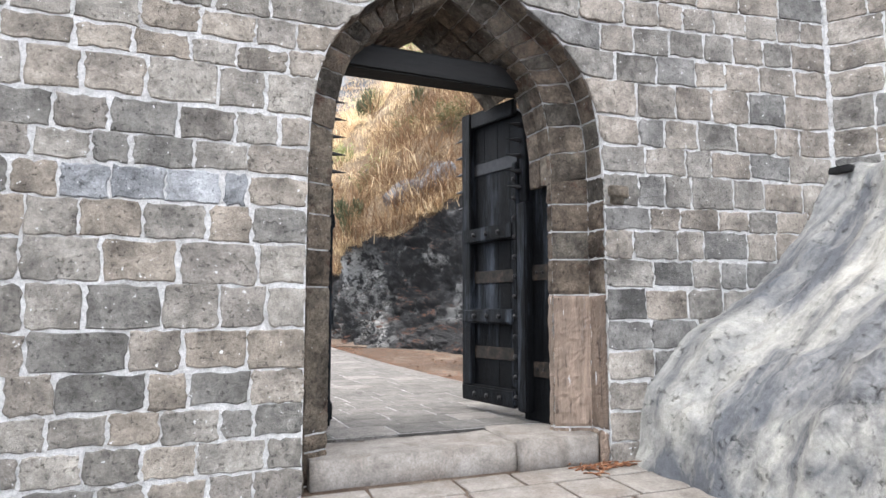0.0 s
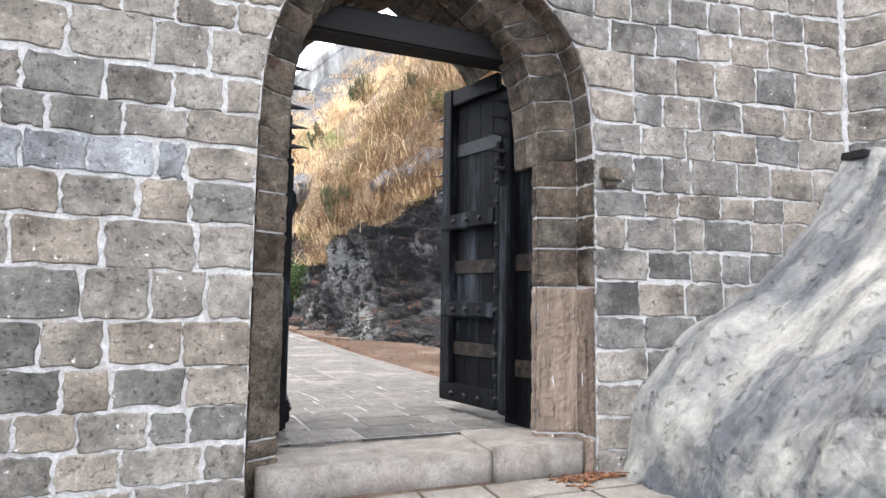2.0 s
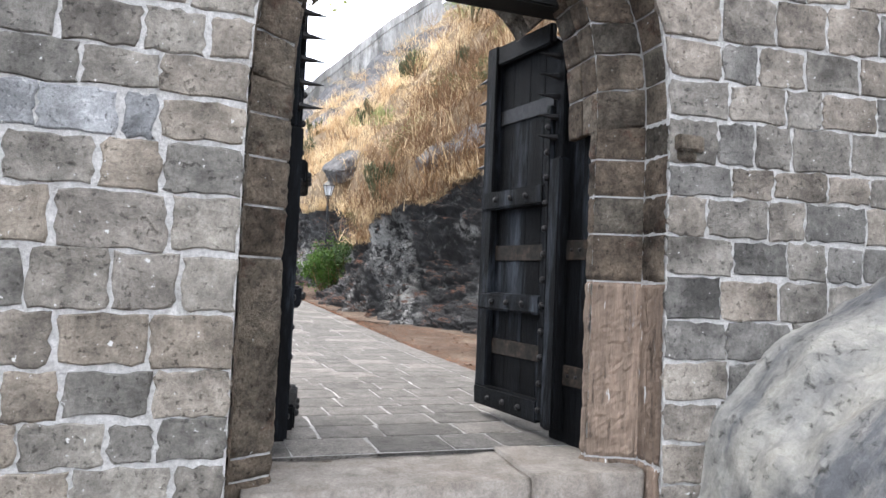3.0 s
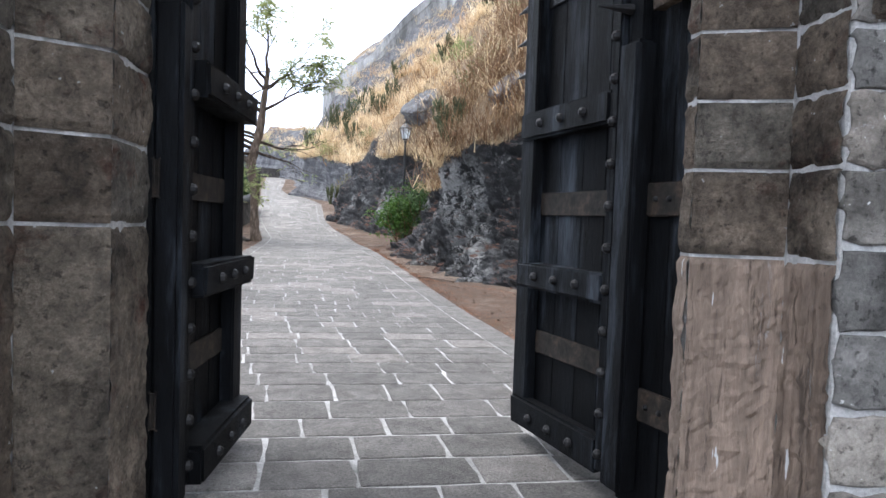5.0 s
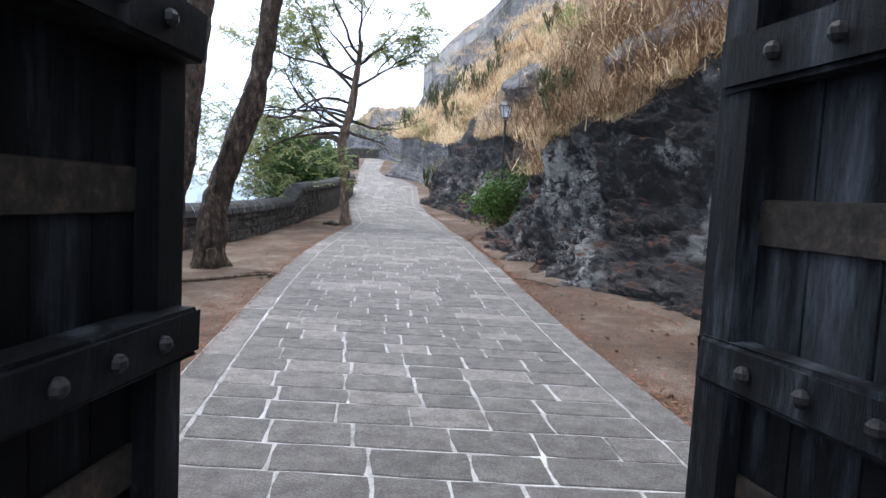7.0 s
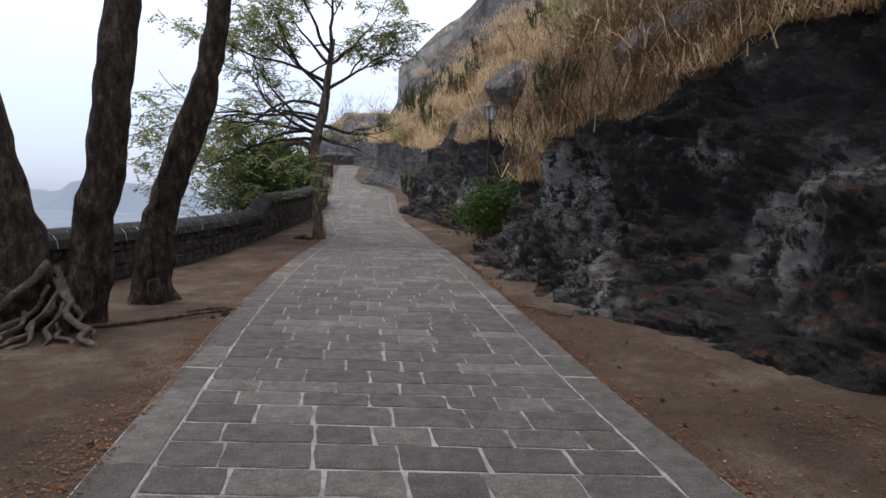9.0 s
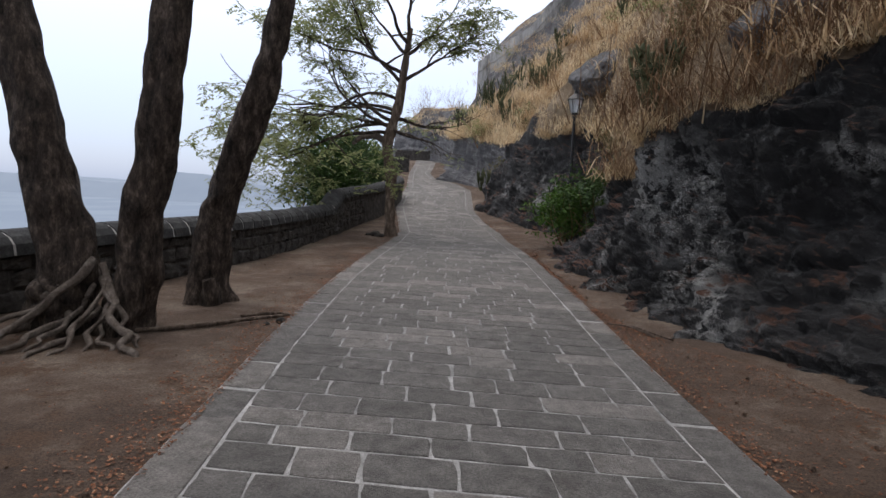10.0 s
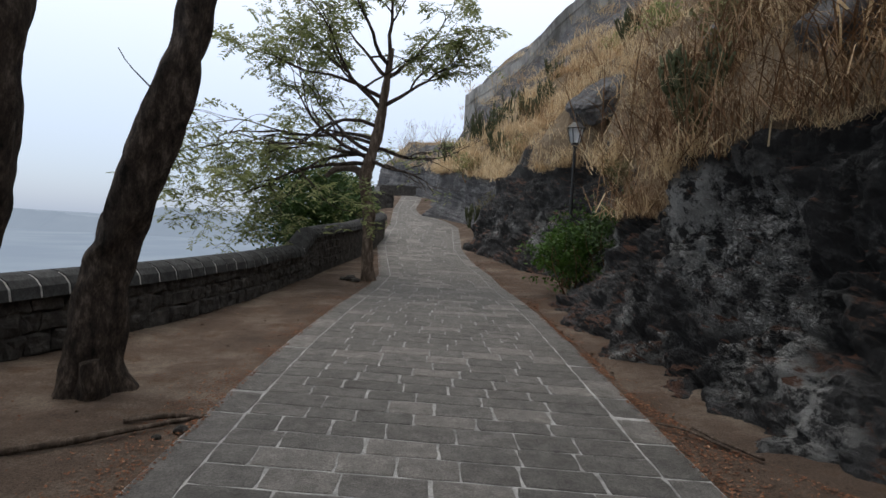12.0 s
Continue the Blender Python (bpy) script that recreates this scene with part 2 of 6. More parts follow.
def rock_material(name, dark, mid, light, soil, crust, crust_at):
    """Basalt: dark broken stone, cells of lighter crust where a broad mask allows, soil on the ledges."""
    m, n, l, b = material(name)
    g = n.new("ShaderNodeNewGeometry")

    far_off = n.new("ShaderNodeMapping")
    far_off.inputs[1].default_value = (0.0, 2.9, 0.6)
    l.new(g.outputs["Position"], far_off.inputs[0])

    def noise_tex(scale, detail=8, rough=0.65):
        t = n.new("ShaderNodeTexNoise")
        t.inputs["Scale"].default_value, t.inputs["Detail"].default_value, t.inputs["Roughness"].default_value = scale, detail, rough
        l.new(far_off.outputs[0], t.inputs[0])
        return t.outputs[0]

    def ramp(src, a, c):
        r = n.new("ShaderNodeMapRange")
        r.inputs[1].default_value, r.inputs[2].default_value = a, c
        l.new(src, r.inputs[0])
        return r.outputs[0]

    def math_op(op, a, c):
        q = n.new("ShaderNodeMath")
        q.operation = op
        for k, v in enumerate((a, c)):
            if isinstance(v, float):
                q.inputs[k].default_value = v
            else:
                l.new(v, q.inputs[k])
        return q.outputs[0]

    def mix(f, a, c):
        q = n.new("ShaderNodeMix")
        q.data_type = "RGBA"
        l.new(f, q.inputs[0])
        for k, v in ((6, a), (7, c)):
            if isinstance(v, tuple):
                q.inputs[k].default_value = (*v, 1)
            else:
                l.new(v, q.inputs[k])
        return q.outputs[2]

    # nodules parted by dark cracks
    warp = n.new("ShaderNodeTexNoise")
    warp.inputs["Scale"].default_value, warp.inputs["Detail"].default_value = 5.0, 6
    l.new(g.outputs["Position"], warp.inputs[0])
    sw = n.new("ShaderNodeVectorMath")
    sw.operation = "SCALE"
    sw.inputs[3].default_value = 0.22
    l.new(warp.outputs[1], sw.inputs[0])
    aw = n.new("ShaderNodeVectorMath")
    aw.operation = "ADD"
    l.new(g.outputs["Position"], aw.inputs[0]), l.new(sw.outputs[0], aw.inputs[1])

    def nodules(scale):
        t = n.new("ShaderNodeTexVoronoi")
        t.feature = "DISTANCE_TO_EDGE"
        t.inputs["Scale"].default_value = scale
        l.new(aw.outputs[0], t.inputs[0])
        return ramp(t.outputs["Distance"], 0.0, 0.16)

    def beds(place, reach):
        """1 inside a patch of crusted rubble round a place, 0 outside, with a ragged rim."""
        d = n.new("ShaderNodeVectorMath")
        d.operation = "DISTANCE"
        l.new(ragged.outputs[0], d.inputs[0])
        d.inputs[1].default_value = place
        return ramp(d.outputs["Value"], reach, reach * 0.45)

    rag = n.new("ShaderNodeTexNoise")
    rag.inputs["Scale"].default_value, rag.inputs["Detail"].default_value = 1.8, 8
    l.new(g.outputs["Position"], rag.inputs[0])
    rs = n.new("ShaderNodeVectorMath")
    rs.operation = "MULTIPLY_ADD"
    rs.inputs[1].default_value, rs.inputs[2].default_value = (1.3, 1.3, 1.3), (-0.65, -0.65, -0.65)
    l.new(rag.outputs[1], rs.inputs[0])
    ragged = n.new("ShaderNodeVectorMath")
    ragged.operation = "ADD"
    l.new(g.outputs["Position"], ragged.inputs[0]), l.new(rs.outputs[0], ragged.inputs[1])
    knob = math_op("MULTIPLY", nodules(8.0), nodules(19.0))
    patch = beds(*CRUST[0])
    for place in CRUST[1:]:
        patch = math_op("MAXIMUM", patch, beds(*place))
    base = mix(ramp(noise_tex(0.8, 10), 0.38, 0.62), dark, mid)
    base = mix(ramp(noise_tex(4.0, 12, 0.74), 0.56, 0.66), base, light)
    mask = math_op("MULTIPLY", math_op("MAXIMUM", patch, ramp(noise_tex(0.42, 4, 0.5), *crust_at)), ramp(noise_tex(4.0, 12, 0.75), 0.45, 0.52))
    col = mix(mask, base, crust)
    up = n.new("ShaderNodeSeparateXYZ")
    l.new(g.outputs["Normal"], up.inputs[0])
    ledge = math_op("MULTIPLY", ramp(up.outputs[2], 0.4, 0.7), ramp(noise_tex(1.8, 8), 0.5, 0.57))
    col = mix(ledge, col, soil)
    hs = n.new("ShaderNodeHueSaturation")
    l.new(col, hs.inputs["Color"])
    kr = n.new("ShaderNodeMapRange")
    kr.inputs[3].default_value, kr.inputs[4].default_value = 0.35, 1.12
    calm = math_op("ADD", math_op("MULTIPLY", patch, 0.75), 0.15)
    l.new(math_op("SUBTRACT", 1.0, math_op("MULTIPLY", math_op("SUBTRACT", 1.0, knob), calm)), kr.inputs[0])
    l.new(kr.outputs[0], hs.inputs["Value"])
    l.new(hs.outputs[0], b.inputs["Base Color"])
    h = math_op("ADD", math_op("ADD", math_op("MULTIPLY", noise_tex(6.0, 10, 0.75), 1.2), noise_tex(34.0, 10, 0.8)), math_op("MULTIPLY", math_op("MULTIPLY", knob, calm), 0.8))
    bp = n.new("ShaderNodeBump")
    bp.inputs["Strength"].default_value, bp.inputs["Distance"].default_value = 1.0, 0.11
    l.new(h, bp.inputs["Height"])
    l.new(bp.outputs[0], b.inputs["Normal"])
    b.inputs["Roughness"].default_value, b.inputs["Specular IOR Level"].default_value = 0.75, 0.3
    return m


# patches of pale crusted rubble in the rock face: place and reach
CRUST = [((4.2, 15.2, 2.2), 0.95), ((4.05, 14.4, 1.45), 0.75), ((4.9, 12.7, 2.35), 0.4), ((3.3, 15.95, 0.95), 0.4), ((5.2, 14.3, 3.8), 0.7)]
M_ROCK = rock_material("dark_basalt_rock", (0.009, 0.009, 0.0098), (0.048, 0.047, 0.0485), (0.13, 0.128, 0.127), (0.1, 0.045, 0.027), (0.42, 0.415, 0.4), (0.6, 0.68))
def paving_material(name, island):
    return surface(name, [(0.098, 0.092, 0.086), (0.155, 0.147, 0.138), (0.22, 0.208, 0.195)], 7, 14, 0.78, 1.0, 70, 0.025, varied=0.22, fine=0.55,
                 tints=[(0, (1, 0.985, 0.965)), (0.5, (0.88, 0.86, 0.845)), (0.85, (1.1, 1.07, 1.04))], patches=(0.1, 0.09, 0.08), patch_scale=2, patch_at=(0.56, 0.72), island=island)


M_ROCK_GREY = surface("grey_basalt_rock", [(0.05, 0.049, 0.052), (0.11, 0.107, 0.11), (0.2, 0.195, 0.195)], 2.2, 12, 0.85, 1.0, 14, 0.08, stretch=(1, 1, 0.35), fine=0.4)
M_PAVE = paving_material("paving_stone", False)
M_PAVE_FAR = paving_material("paving_stone_run", True)
M_JOINT = surface("pale_joint_mortar", [(0.12, 0.117, 0.112), (0.45, 0.437, 0.42)], 3.0, 12, 0.95, 0.6, 60, 0.02, fine=0.4)
M_DIRT = surface("dry_earth", [(0.045, 0.029, 0.02), (0.095, 0.066, 0.048), (0.195, 0.155, 0.12)], 0.9, 14, 0.97, 1.0, 60, 0.02, patches=(0.085, 0.052, 0.033), patch_scale=1.6,
                 patch_at=(0.54, 0.62), fine=0.65)
M_SLOPE = surface("grassy_slope_soil", [(0.09, 0.065, 0.043), (0.2, 0.15, 0.1), (0.33, 0.26, 0.185)], 0.8, 10, 0.97, 0.9, 18, 0.06, fine=0.5)
M_WOOD = surface("tarred_timber", [(0.0012, 0.0012, 0.0015), (0.004, 0.0045, 0.0055), (0.017, 0.02, 0.025)], 7, 14, 0.62, 0.8, 60, 0.012, stretch=(1, 1, 0.14), varied=0.35, spread=(0.4, 0.74),
                 patches=(0.065, 0.076, 0.092), patch_scale=3.0, patch_at=(0.52, 0.72), fine=0.6, spec=0.1)
M_BEAM = surface("dark_beam_timber", [(0.004, 0.004, 0.004), (0.013, 0.012, 0.011)], 9, 8, 0.7, 0.6, 50, 0.008, stretch=(0.1, 1, 1))
M_IRON = surface("black_iron", [(0.012, 0.012, 0.013), (0.035, 0.034, 0.034)], 20, 6, 0.5, 0.5, 90, 0.004, metal=0.6)
M_RUST = surface("rusty_iron_strap", [(0.008, 0.007, 0.006), (0.025, 0.02, 0.016), (0.085, 0.056, 0.036)], 14, 10, 0.75, 0.5, 80, 0.004, metal=0.2, spread=(0.35, 0.72))
M_PARAPET = surface("parapet_stone", [(0.02, 0.018, 0.016), (0.048, 0.043, 0.039), (0.11, 0.1, 0.09)], 5, 10, 0.93, 1.0, 30, 0.03, patches=(0.32, 0.3, 0.28),
                    patch_scale=3.5, patch_at=(0.62, 0.75))
M_COPING = surface("rounded_coping", [(0.016, 0.016, 0.016), (0.036, 0.036, 0.036), (0.07, 0.069, 0.068)], 5, 10, 0.9, 0.7, 40, 0.015, varied=0.15)
M_BARK = surface("brown_bark", [(0.011, 0.008, 0.006), (0.065, 0.047, 0.036), (0.2, 0.155, 0.125)], 13, 14, 0.95, 1.0, 60, 0.05, fine=0.6, stretch=(1, 1, 0.42), spread=(0.36, 0.7))
M_BARK_PALE = surface("pale_trunk_bark", [(0.025, 0.018, 0.013), (0.11, 0.08, 0.06), (0.28, 0.22, 0.175)], 10, 12, 0.95, 1.0, 45, 0.04, stretch=(1, 1, 0.3))
M_ROOT = surface("weathered_root", [(0.05, 0.038, 0.03), (0.11, 0.088, 0.072), (0.2, 0.168, 0.145)], 12, 10, 0.95, 1.0, 35, 0.02)
M_LEAF = surface("olive_leaves", [(0.1, 0.125, 0.045), (0.22, 0.25, 0.1), (0.38, 0.38, 0.19)], 2.2, 4, 0.6, 0.1, 30, 0.002, through_light=0.5)
M_LEAF_DARK = surface("dark_bush_leaves", [(0.02, 0.045, 0.012), (0.045, 0.085, 0.022), (0.09, 0.14, 0.04)], 2.0, 4, 0.55, 0.1, 30, 0.002, through_light=0.25)
M_LEAF_BRIGHT = surface("fresh_bush_leaves", [(0.022, 0.055, 0.008), (0.055, 0.11, 0.018), (0.12, 0.18, 0.045)], 2.5, 4, 0.55, 0.1, 30, 0.002, through_light=0.35)
M_GRASS = surface("dry_grass", [(0.36, 0.25, 0.14), (0.62, 0.48, 0.3), (0.84, 0.74, 0.53)], 2.2, 10, 0.8, 0.1, 30, 0.002, through_light=0.45, patches=(0.4, 0.245, 0.125),
                  patch_scale=0.5, patch_at=(0.5, 0.62))
M_TWIG = surface("dry_twigs", [(0.055, 0.03, 0.017), (0.17, 0.098, 0.052), (0.37, 0.255, 0.145)], 2, 10, 0.9, 0.1, 30, 0.002)
M_VINE = surface("bleached_dry_vines", [(0.14, 0.09, 0.052), (0.33, 0.245, 0.155), (0.56, 0.45, 0.31)], 1.5, 8, 0.85, 0.1, 30, 0.002)
M_LITTER = surface("fallen_leaves", [(0.06, 0.026, 0.013), (0.16, 0.064, 0.03), (0.4, 0.27, 0.17)], 30, 4, 0.85, 0.1, 30, 0.002, spread=(0.35, 0.75))
M_SCRUB = surface("dusty_scrub_leaves", [(0.06, 0.06, 0.025), (0.13, 0.12, 0.055), (0.25, 0.21, 0.11)], 2.5, 6, 0.7, 0.1, 30, 0.002, through_light=0.3)
M_CACTUS = surface("spurge_stems", [(0.022, 0.027, 0.012), (0.05, 0.057, 0.025), (0.1, 0.1, 0.052)], 3, 6, 0.8, 0.3, 30, 0.005)
M_CLIFF = surface("far_fort_wall", [(0.15, 0.147, 0.142), (0.3, 0.294, 0.283), (0.52, 0.512, 0.495)], 0.5, 12, 0.95, 0.8, 3, 0.2, stretch=(1, 1, 0.22), patches=(0.14, 0.137, 0.13), patch_scale=0.22, patch_at=(0.54, 0.6))
M_LAMP = surface("black_lamp_paint", [(0.012, 0.012, 0.013), (0.03, 0.03, 0.032)], 10, 4, 0.45, 0.2, 60, 0.002)
M_GLASS, gn, gl, gb = material("frosted_lamp_glass")
gb.inputs["Base Color"].default_value, gb.inputs["Roughness"].default_value, gb.inputs["Transmission Weight"].default_value = (0.8, 0.82, 0.85, 1), 0.45, 0.6


# ---- building helpers ----
def mesh_object(name, verts, faces, mat, parent=None, smooth=False, label=""):
    me = bpy.data.meshes.new(name)
    me.from_pydata([tuple(v) for v in verts], [], [tuple(f) for f in faces])
    me.materials.append(mat)
    if smooth:
        me.polygons.foreach_set("use_smooth", [True] * len(me.polygons))
    me.update()
    ob = new(name, me)
    ob.parent = parent
    return tagged(ob, label) if label else ob


def part(name, bm, mat, parent, label="", smooth=False):
    bmesh.ops.recalc_face_normals(bm, faces=bm.faces)
    me = bpy.data.meshes.new(name)
    bm.to_mesh(me)
    bm.free()
    me.materials.append(mat)
    if smooth:
        me.polygons.foreach_set("use_smooth", [True] * len(me.polygons))
    ob = new(name, me)
    ob.parent = parent
    return tagged(ob, label) if label else ob


def thing(name, m, label, category, group="", kind=""):
    ob = new(name)
    ob.empty_display_size = 0.1
    ob.matrix_world = m
    return tagged(ob, label, category, group, kind)


def box(bm, lo, hi, bevel=0.0, wobble=0.0, rng=random):
    r = bmesh.ops.create_cube(bm, size=1.0)
    vs = r["verts"]
    for v in vs:
        v.co = Vector([lo[i] + (v.co[i] + 0.5) * (hi[i] - lo[i]) for i in range(3)])
    if bevel:
        es = list({e for v in vs for e in v.link_edges})
        vs = bmesh.ops.bevel(bm, geom=es, offset=bevel, segments=2, affect="EDGES")["verts"]
    if wobble:
        for v in vs:
            v.co += Vector((rng.uniform(-1, 1), rng.uniform(-1, 1), rng.uniform(-1, 1))) * wobble


def tube(points, radii, sides=8, rough=0.0, flutes=0.0):
    """Vertices and faces of a tapered limb along points."""
    vs, fs = [], []
    pts = [Vector(p) for p in points]
    up = Vector((0.31, 0.17, 0.93))
    for i, p in enumerate(pts):
        d = (pts[min(i + 1, len(pts) - 1)] - pts[max(i - 1, 0)]).normalized()
        a = d.cross(up)
        a = (a if a.length > 0.05 else d.cross(Vector((1, 0, 0)))).normalized()
        b = d.cross(a)
        for k in range(sides):
            th = 2 * math.pi * k / sides
            r = radii[i] * (1 + flutes * math.sin(3 * th + i * 0.05) + rough * noise.noise(p * 3 + Vector((math.cos(th), math.sin(th), 0)) * 1.3)
                             + 0.45 * rough * noise.noise(Vector((p.x * 4 + math.cos(th) * 4, p.y * 4 + math.sin(th) * 4, p.z * 5))))
            vs.append(p + a * (r * math.cos(th)) + b * (r * math.sin(th)))
    for i in range(len(pts) - 1):
        for k in range(sides):
            k2 = (k + 1) % sides
            fs.append((i * sides + k, i * sides + k2, (i + 1) * sides + k2, (i + 1) * sides + k))
    fs.append(tuple(range(sides))[::-1])
    fs.append(tuple(range((len(pts) - 1) * sides, len(pts) * sides)))
    return vs, fs


def smooth_line(ctrl, n):
    """Catmull-Rom through the control points (tuples of any length), n steps a span."""
    c = [np.array(p, float) for p in ctrl]
    c = [2 * c[0] - c[1]] + c + [2 * c[-1] - c[-2]]
    out = []
    for i in range(1, len(c) - 2):
        for k in range(n):
            t = k / n
            out.append(0.5 * (2 * c[i] + (c[i + 1] - c[i - 1]) * t + (2 * c[i - 1] - 5 * c[i] + 4 * c[i + 1] - c[i + 2]) * t * t
                              + (3 * c[i] - c[i - 1] - 3 * c[i + 1] + c[i + 2]) * t ** 3))
    out.append(c[-2])
    return out


def joined(pieces):
    vs, fs = [], []
    for v, f in pieces:
        o = len(vs)
        vs += [tuple(p) for p in v]
        fs += [tuple(i + o for i in q) for q in f]
    return vs, fs


RS = random.Random(7)


def stone_shape(corners, out, depth=0.05, gap=0.014, bulge=0.012, jitter=0.006, sub=2, inset=0.022, flat=False, uneven=0.12):
    """A hewn block over a four-cornered bed: uneven outline, chamfered rim, humped face."""
    cs = [Vector(c) for c in corners]
    out = Vector(out).normalized()
    n = len(cs)
    mid = sum(cs, Vector()) / n
    ring = []
    for i in range(n):
        a, b = cs[i], cs[(i + 1) % n]
        z = cs[i - 1]
        ein, eout = (a - z).normalized(), (b - a).normalized()
        pin, pout = out.cross(ein), out.cross(eout)
        nx = cs[(i + 2) % n]
        pnext = out.cross((nx - b).normalized())
        a2 = a + (pin + pout) * gap
        b2 = b + (pout + pnext) * gap
        for k in range(sub):
            p = a2.lerp(b2, k / sub)
            if k == 0:
                p = p.lerp(mid, 0.025)
            j = Vector([RS.uniform(-jitter, jitter) for _ in range(3)])
            ring.append(p + (j - out * j.dot(out) if flat else j))
    m = len(ring)
    size = min((cs[0] - cs[2]).length, (cs[1] - cs[3]).length)
    k_in = min(0.35, 2.4 * inset / size)
    vs = [p - out * depth for p in ring] + ring + [p.lerp(mid, k_in) + out * (bulge * RS.uniform(1 - uneven, 1 + uneven)) for p in ring] + [mid + out * bulge * RS.uniform(1 - uneven, 1 + uneven)]
    fs = []
    for i in range(m):
        j = (i + 1) % m
        fs += [(i, j, m + j, m + i), (m + i, m + j, 2 * m + j, 2 * m + i), (2 * m + i, 2 * m + j, 3 * m)]
    return vs, fs


def stone(name, corners, out, mat, parent, **kw):
    vs, fs = stone_shape(corners, out, **kw)
    return mesh_object(name, vs, fs, mat, parent)


def lerp_at(table, v):
    """Value at v in a table of (v, value) pairs."""
    return float(np.interp(v, [a for a, _ in table], [b for _, b in table]))


# ---- plan ----
LEVEL = [(-40, 0.0), (0, 0.05), (3, 0.2), (4.2, 0.25), (4.5, 0.26), (4.9, 0.49), (8, 0.52), (11, 0.57), (14, 0.66), (19, 0.78), (24, 0.88), (28, 1.15), (32, 1.55), (35, 1.95),
         (40, 2.65), (46, 3.5), (55, 4.8), (70, 6.0), (120, 8)]
PAVE_L = [(4.5, 0.55), (6, 0.42), (7.5, 0.22), (9, 0.0), (10.3, -0.18), (12, -0.4), (14, -0.6), (16, -0.77), (19, -0.93), (22, -1.02), (25, -1.2), (28, -1.75), (32.5, -2.58), (36, -2.9), (39, -3.1), (42, -3.5), (45.5, -3.95), (52, -4.5), (57, -5.0)]
PAVE_R = [(4.5, 3.6), (7.5, 3.5), (10, 3.25), (13, 3.02), (16, 2.82), (18.5, 2.64), (21, 2.4), (24, 2.0), (26, 1.75), (29, 1.15), (32, 0.7), (35, 0.5), (38.5, 0.25), (41, -0.6), (43, -2.05), (46, -2.7), (50, -2.9), (57, -3.4)]
FOOT = [(4.9, 5.3), (7, 5.1), (8.5, 4.95), (10.5, 4.7), (12, 4.15), (13.3, 3.4), (14.5, 3.05), (16.5, 2.92), (18, 2.75), (20, 2.62), (21.2, 2.72), (22.3, 3.2), (23.5, 3.9),
        (25.5, 3.9), (27, 2.7), (29, 1.9), (31.5, 1.0), (32.3, 0.8), (32.7, 1.3), (36, 1.5), (38, 1.2), (39, 0.85), (41.3, -0.45), (42.8, -1.95), (43.4, -1.6), (48, -2.0), (52, -2.4), (54.5, -3.4), (57, -6.0), (59, -7.5), (62, -8.5)]
PARAPET = [(5.0, -3.7), (9, -3.75), (11.5, -3.6), (14, -3.3), (17, -2.85), (19.5, -2.75), (22, -2.9), (25, -2.95), (28, -2.75), (31, -2.6), (34, -2.75), (35.4, -3.0)]


def level(y):
    return lerp_at(LEVEL, y)


# ---- ground ----
def ground_z(x, y):
    z = level(y)
    if y > 4.5:
        w = lerp_at(PARAPET, y) if y < 36 else lerp_at(PAVE_L, y) - 0.4
        pl, pr = lerp_at(PAVE_L, max(y, 4.5)), lerp_at(PAVE_R, max(y, 4.5))
        off = max(pl - x, x - pr, 0)
        z += -0.035 if off == 0 else 0.05 * min(off, 1.5) * (1 if x > pr else -0.4)
        z += 0.035 * noise.noise((x * 0.9, y * 0.9, 0)) * min(off * 2, 1) + 0.012 * noise.noise((x * 4, y * 4, 3)) * min(off * 3, 1) - (0.012 if off else 0)
        d = w - 0.4 - x
        if d > 0:
            z -= min(d * 1.1, 12) + 0.4 * noise.noise((x * 0.3, y * 0.3, 7))
    return z


def build_ground():
    xs = np.concatenate([[-30, -20, -14, -10, -8, -6.5, -5.5, -4.9, -4.4, -4.1], np.arange(-3.9, 6.5, 0.15), [7, 8, 10, 14, 20, 30, 45]])
    ys = np.concatenate([[-40, -25, -15, -9, -6], np.arange(-4, 4.2, 0.5), [4.4, 4.5], np.arange(4.6, 24, 0.17), np.arange(24, 60, 0.8), [65, 75, 90, 110]])
    vs, fs = [], []
    for y in ys:
        for x in xs:
            vs.append((x, y, ground_z(x, y)))
    nx = len(xs)
    for j in range(len(ys) - 1):
        for i in range(nx - 1):
            a = j * nx + i
            fs.append((a, a + 1, a + nx + 1, a + nx))
    tagged(mesh_object("ground", vs, fs, M_DIRT, smooth=True), "dry brown earth with leaf litter along the path", "ground", kind="structure")


build_ground()


# ---- rocky hillside ----
# profiles of the rock face (share of height, of reach, of rise): a low apron beyond the corner, a bulging wall before it
APRON = [(0, 0, 0), (0.22, 0.42, 0.18), (0.45, 0.66, 0.4), (0.75, 0.85, 0.76), (1, 1.02, 1)]
BLUFF = [(0, 0, 0), (0.15, 0.28, 0.1), (0.32, 0.62, 0.26), (0.45, 0.76, 0.4), (0.65, 0.8, 0.64), (0.82, 0.88, 0.84), (1, 1.02, 1)]


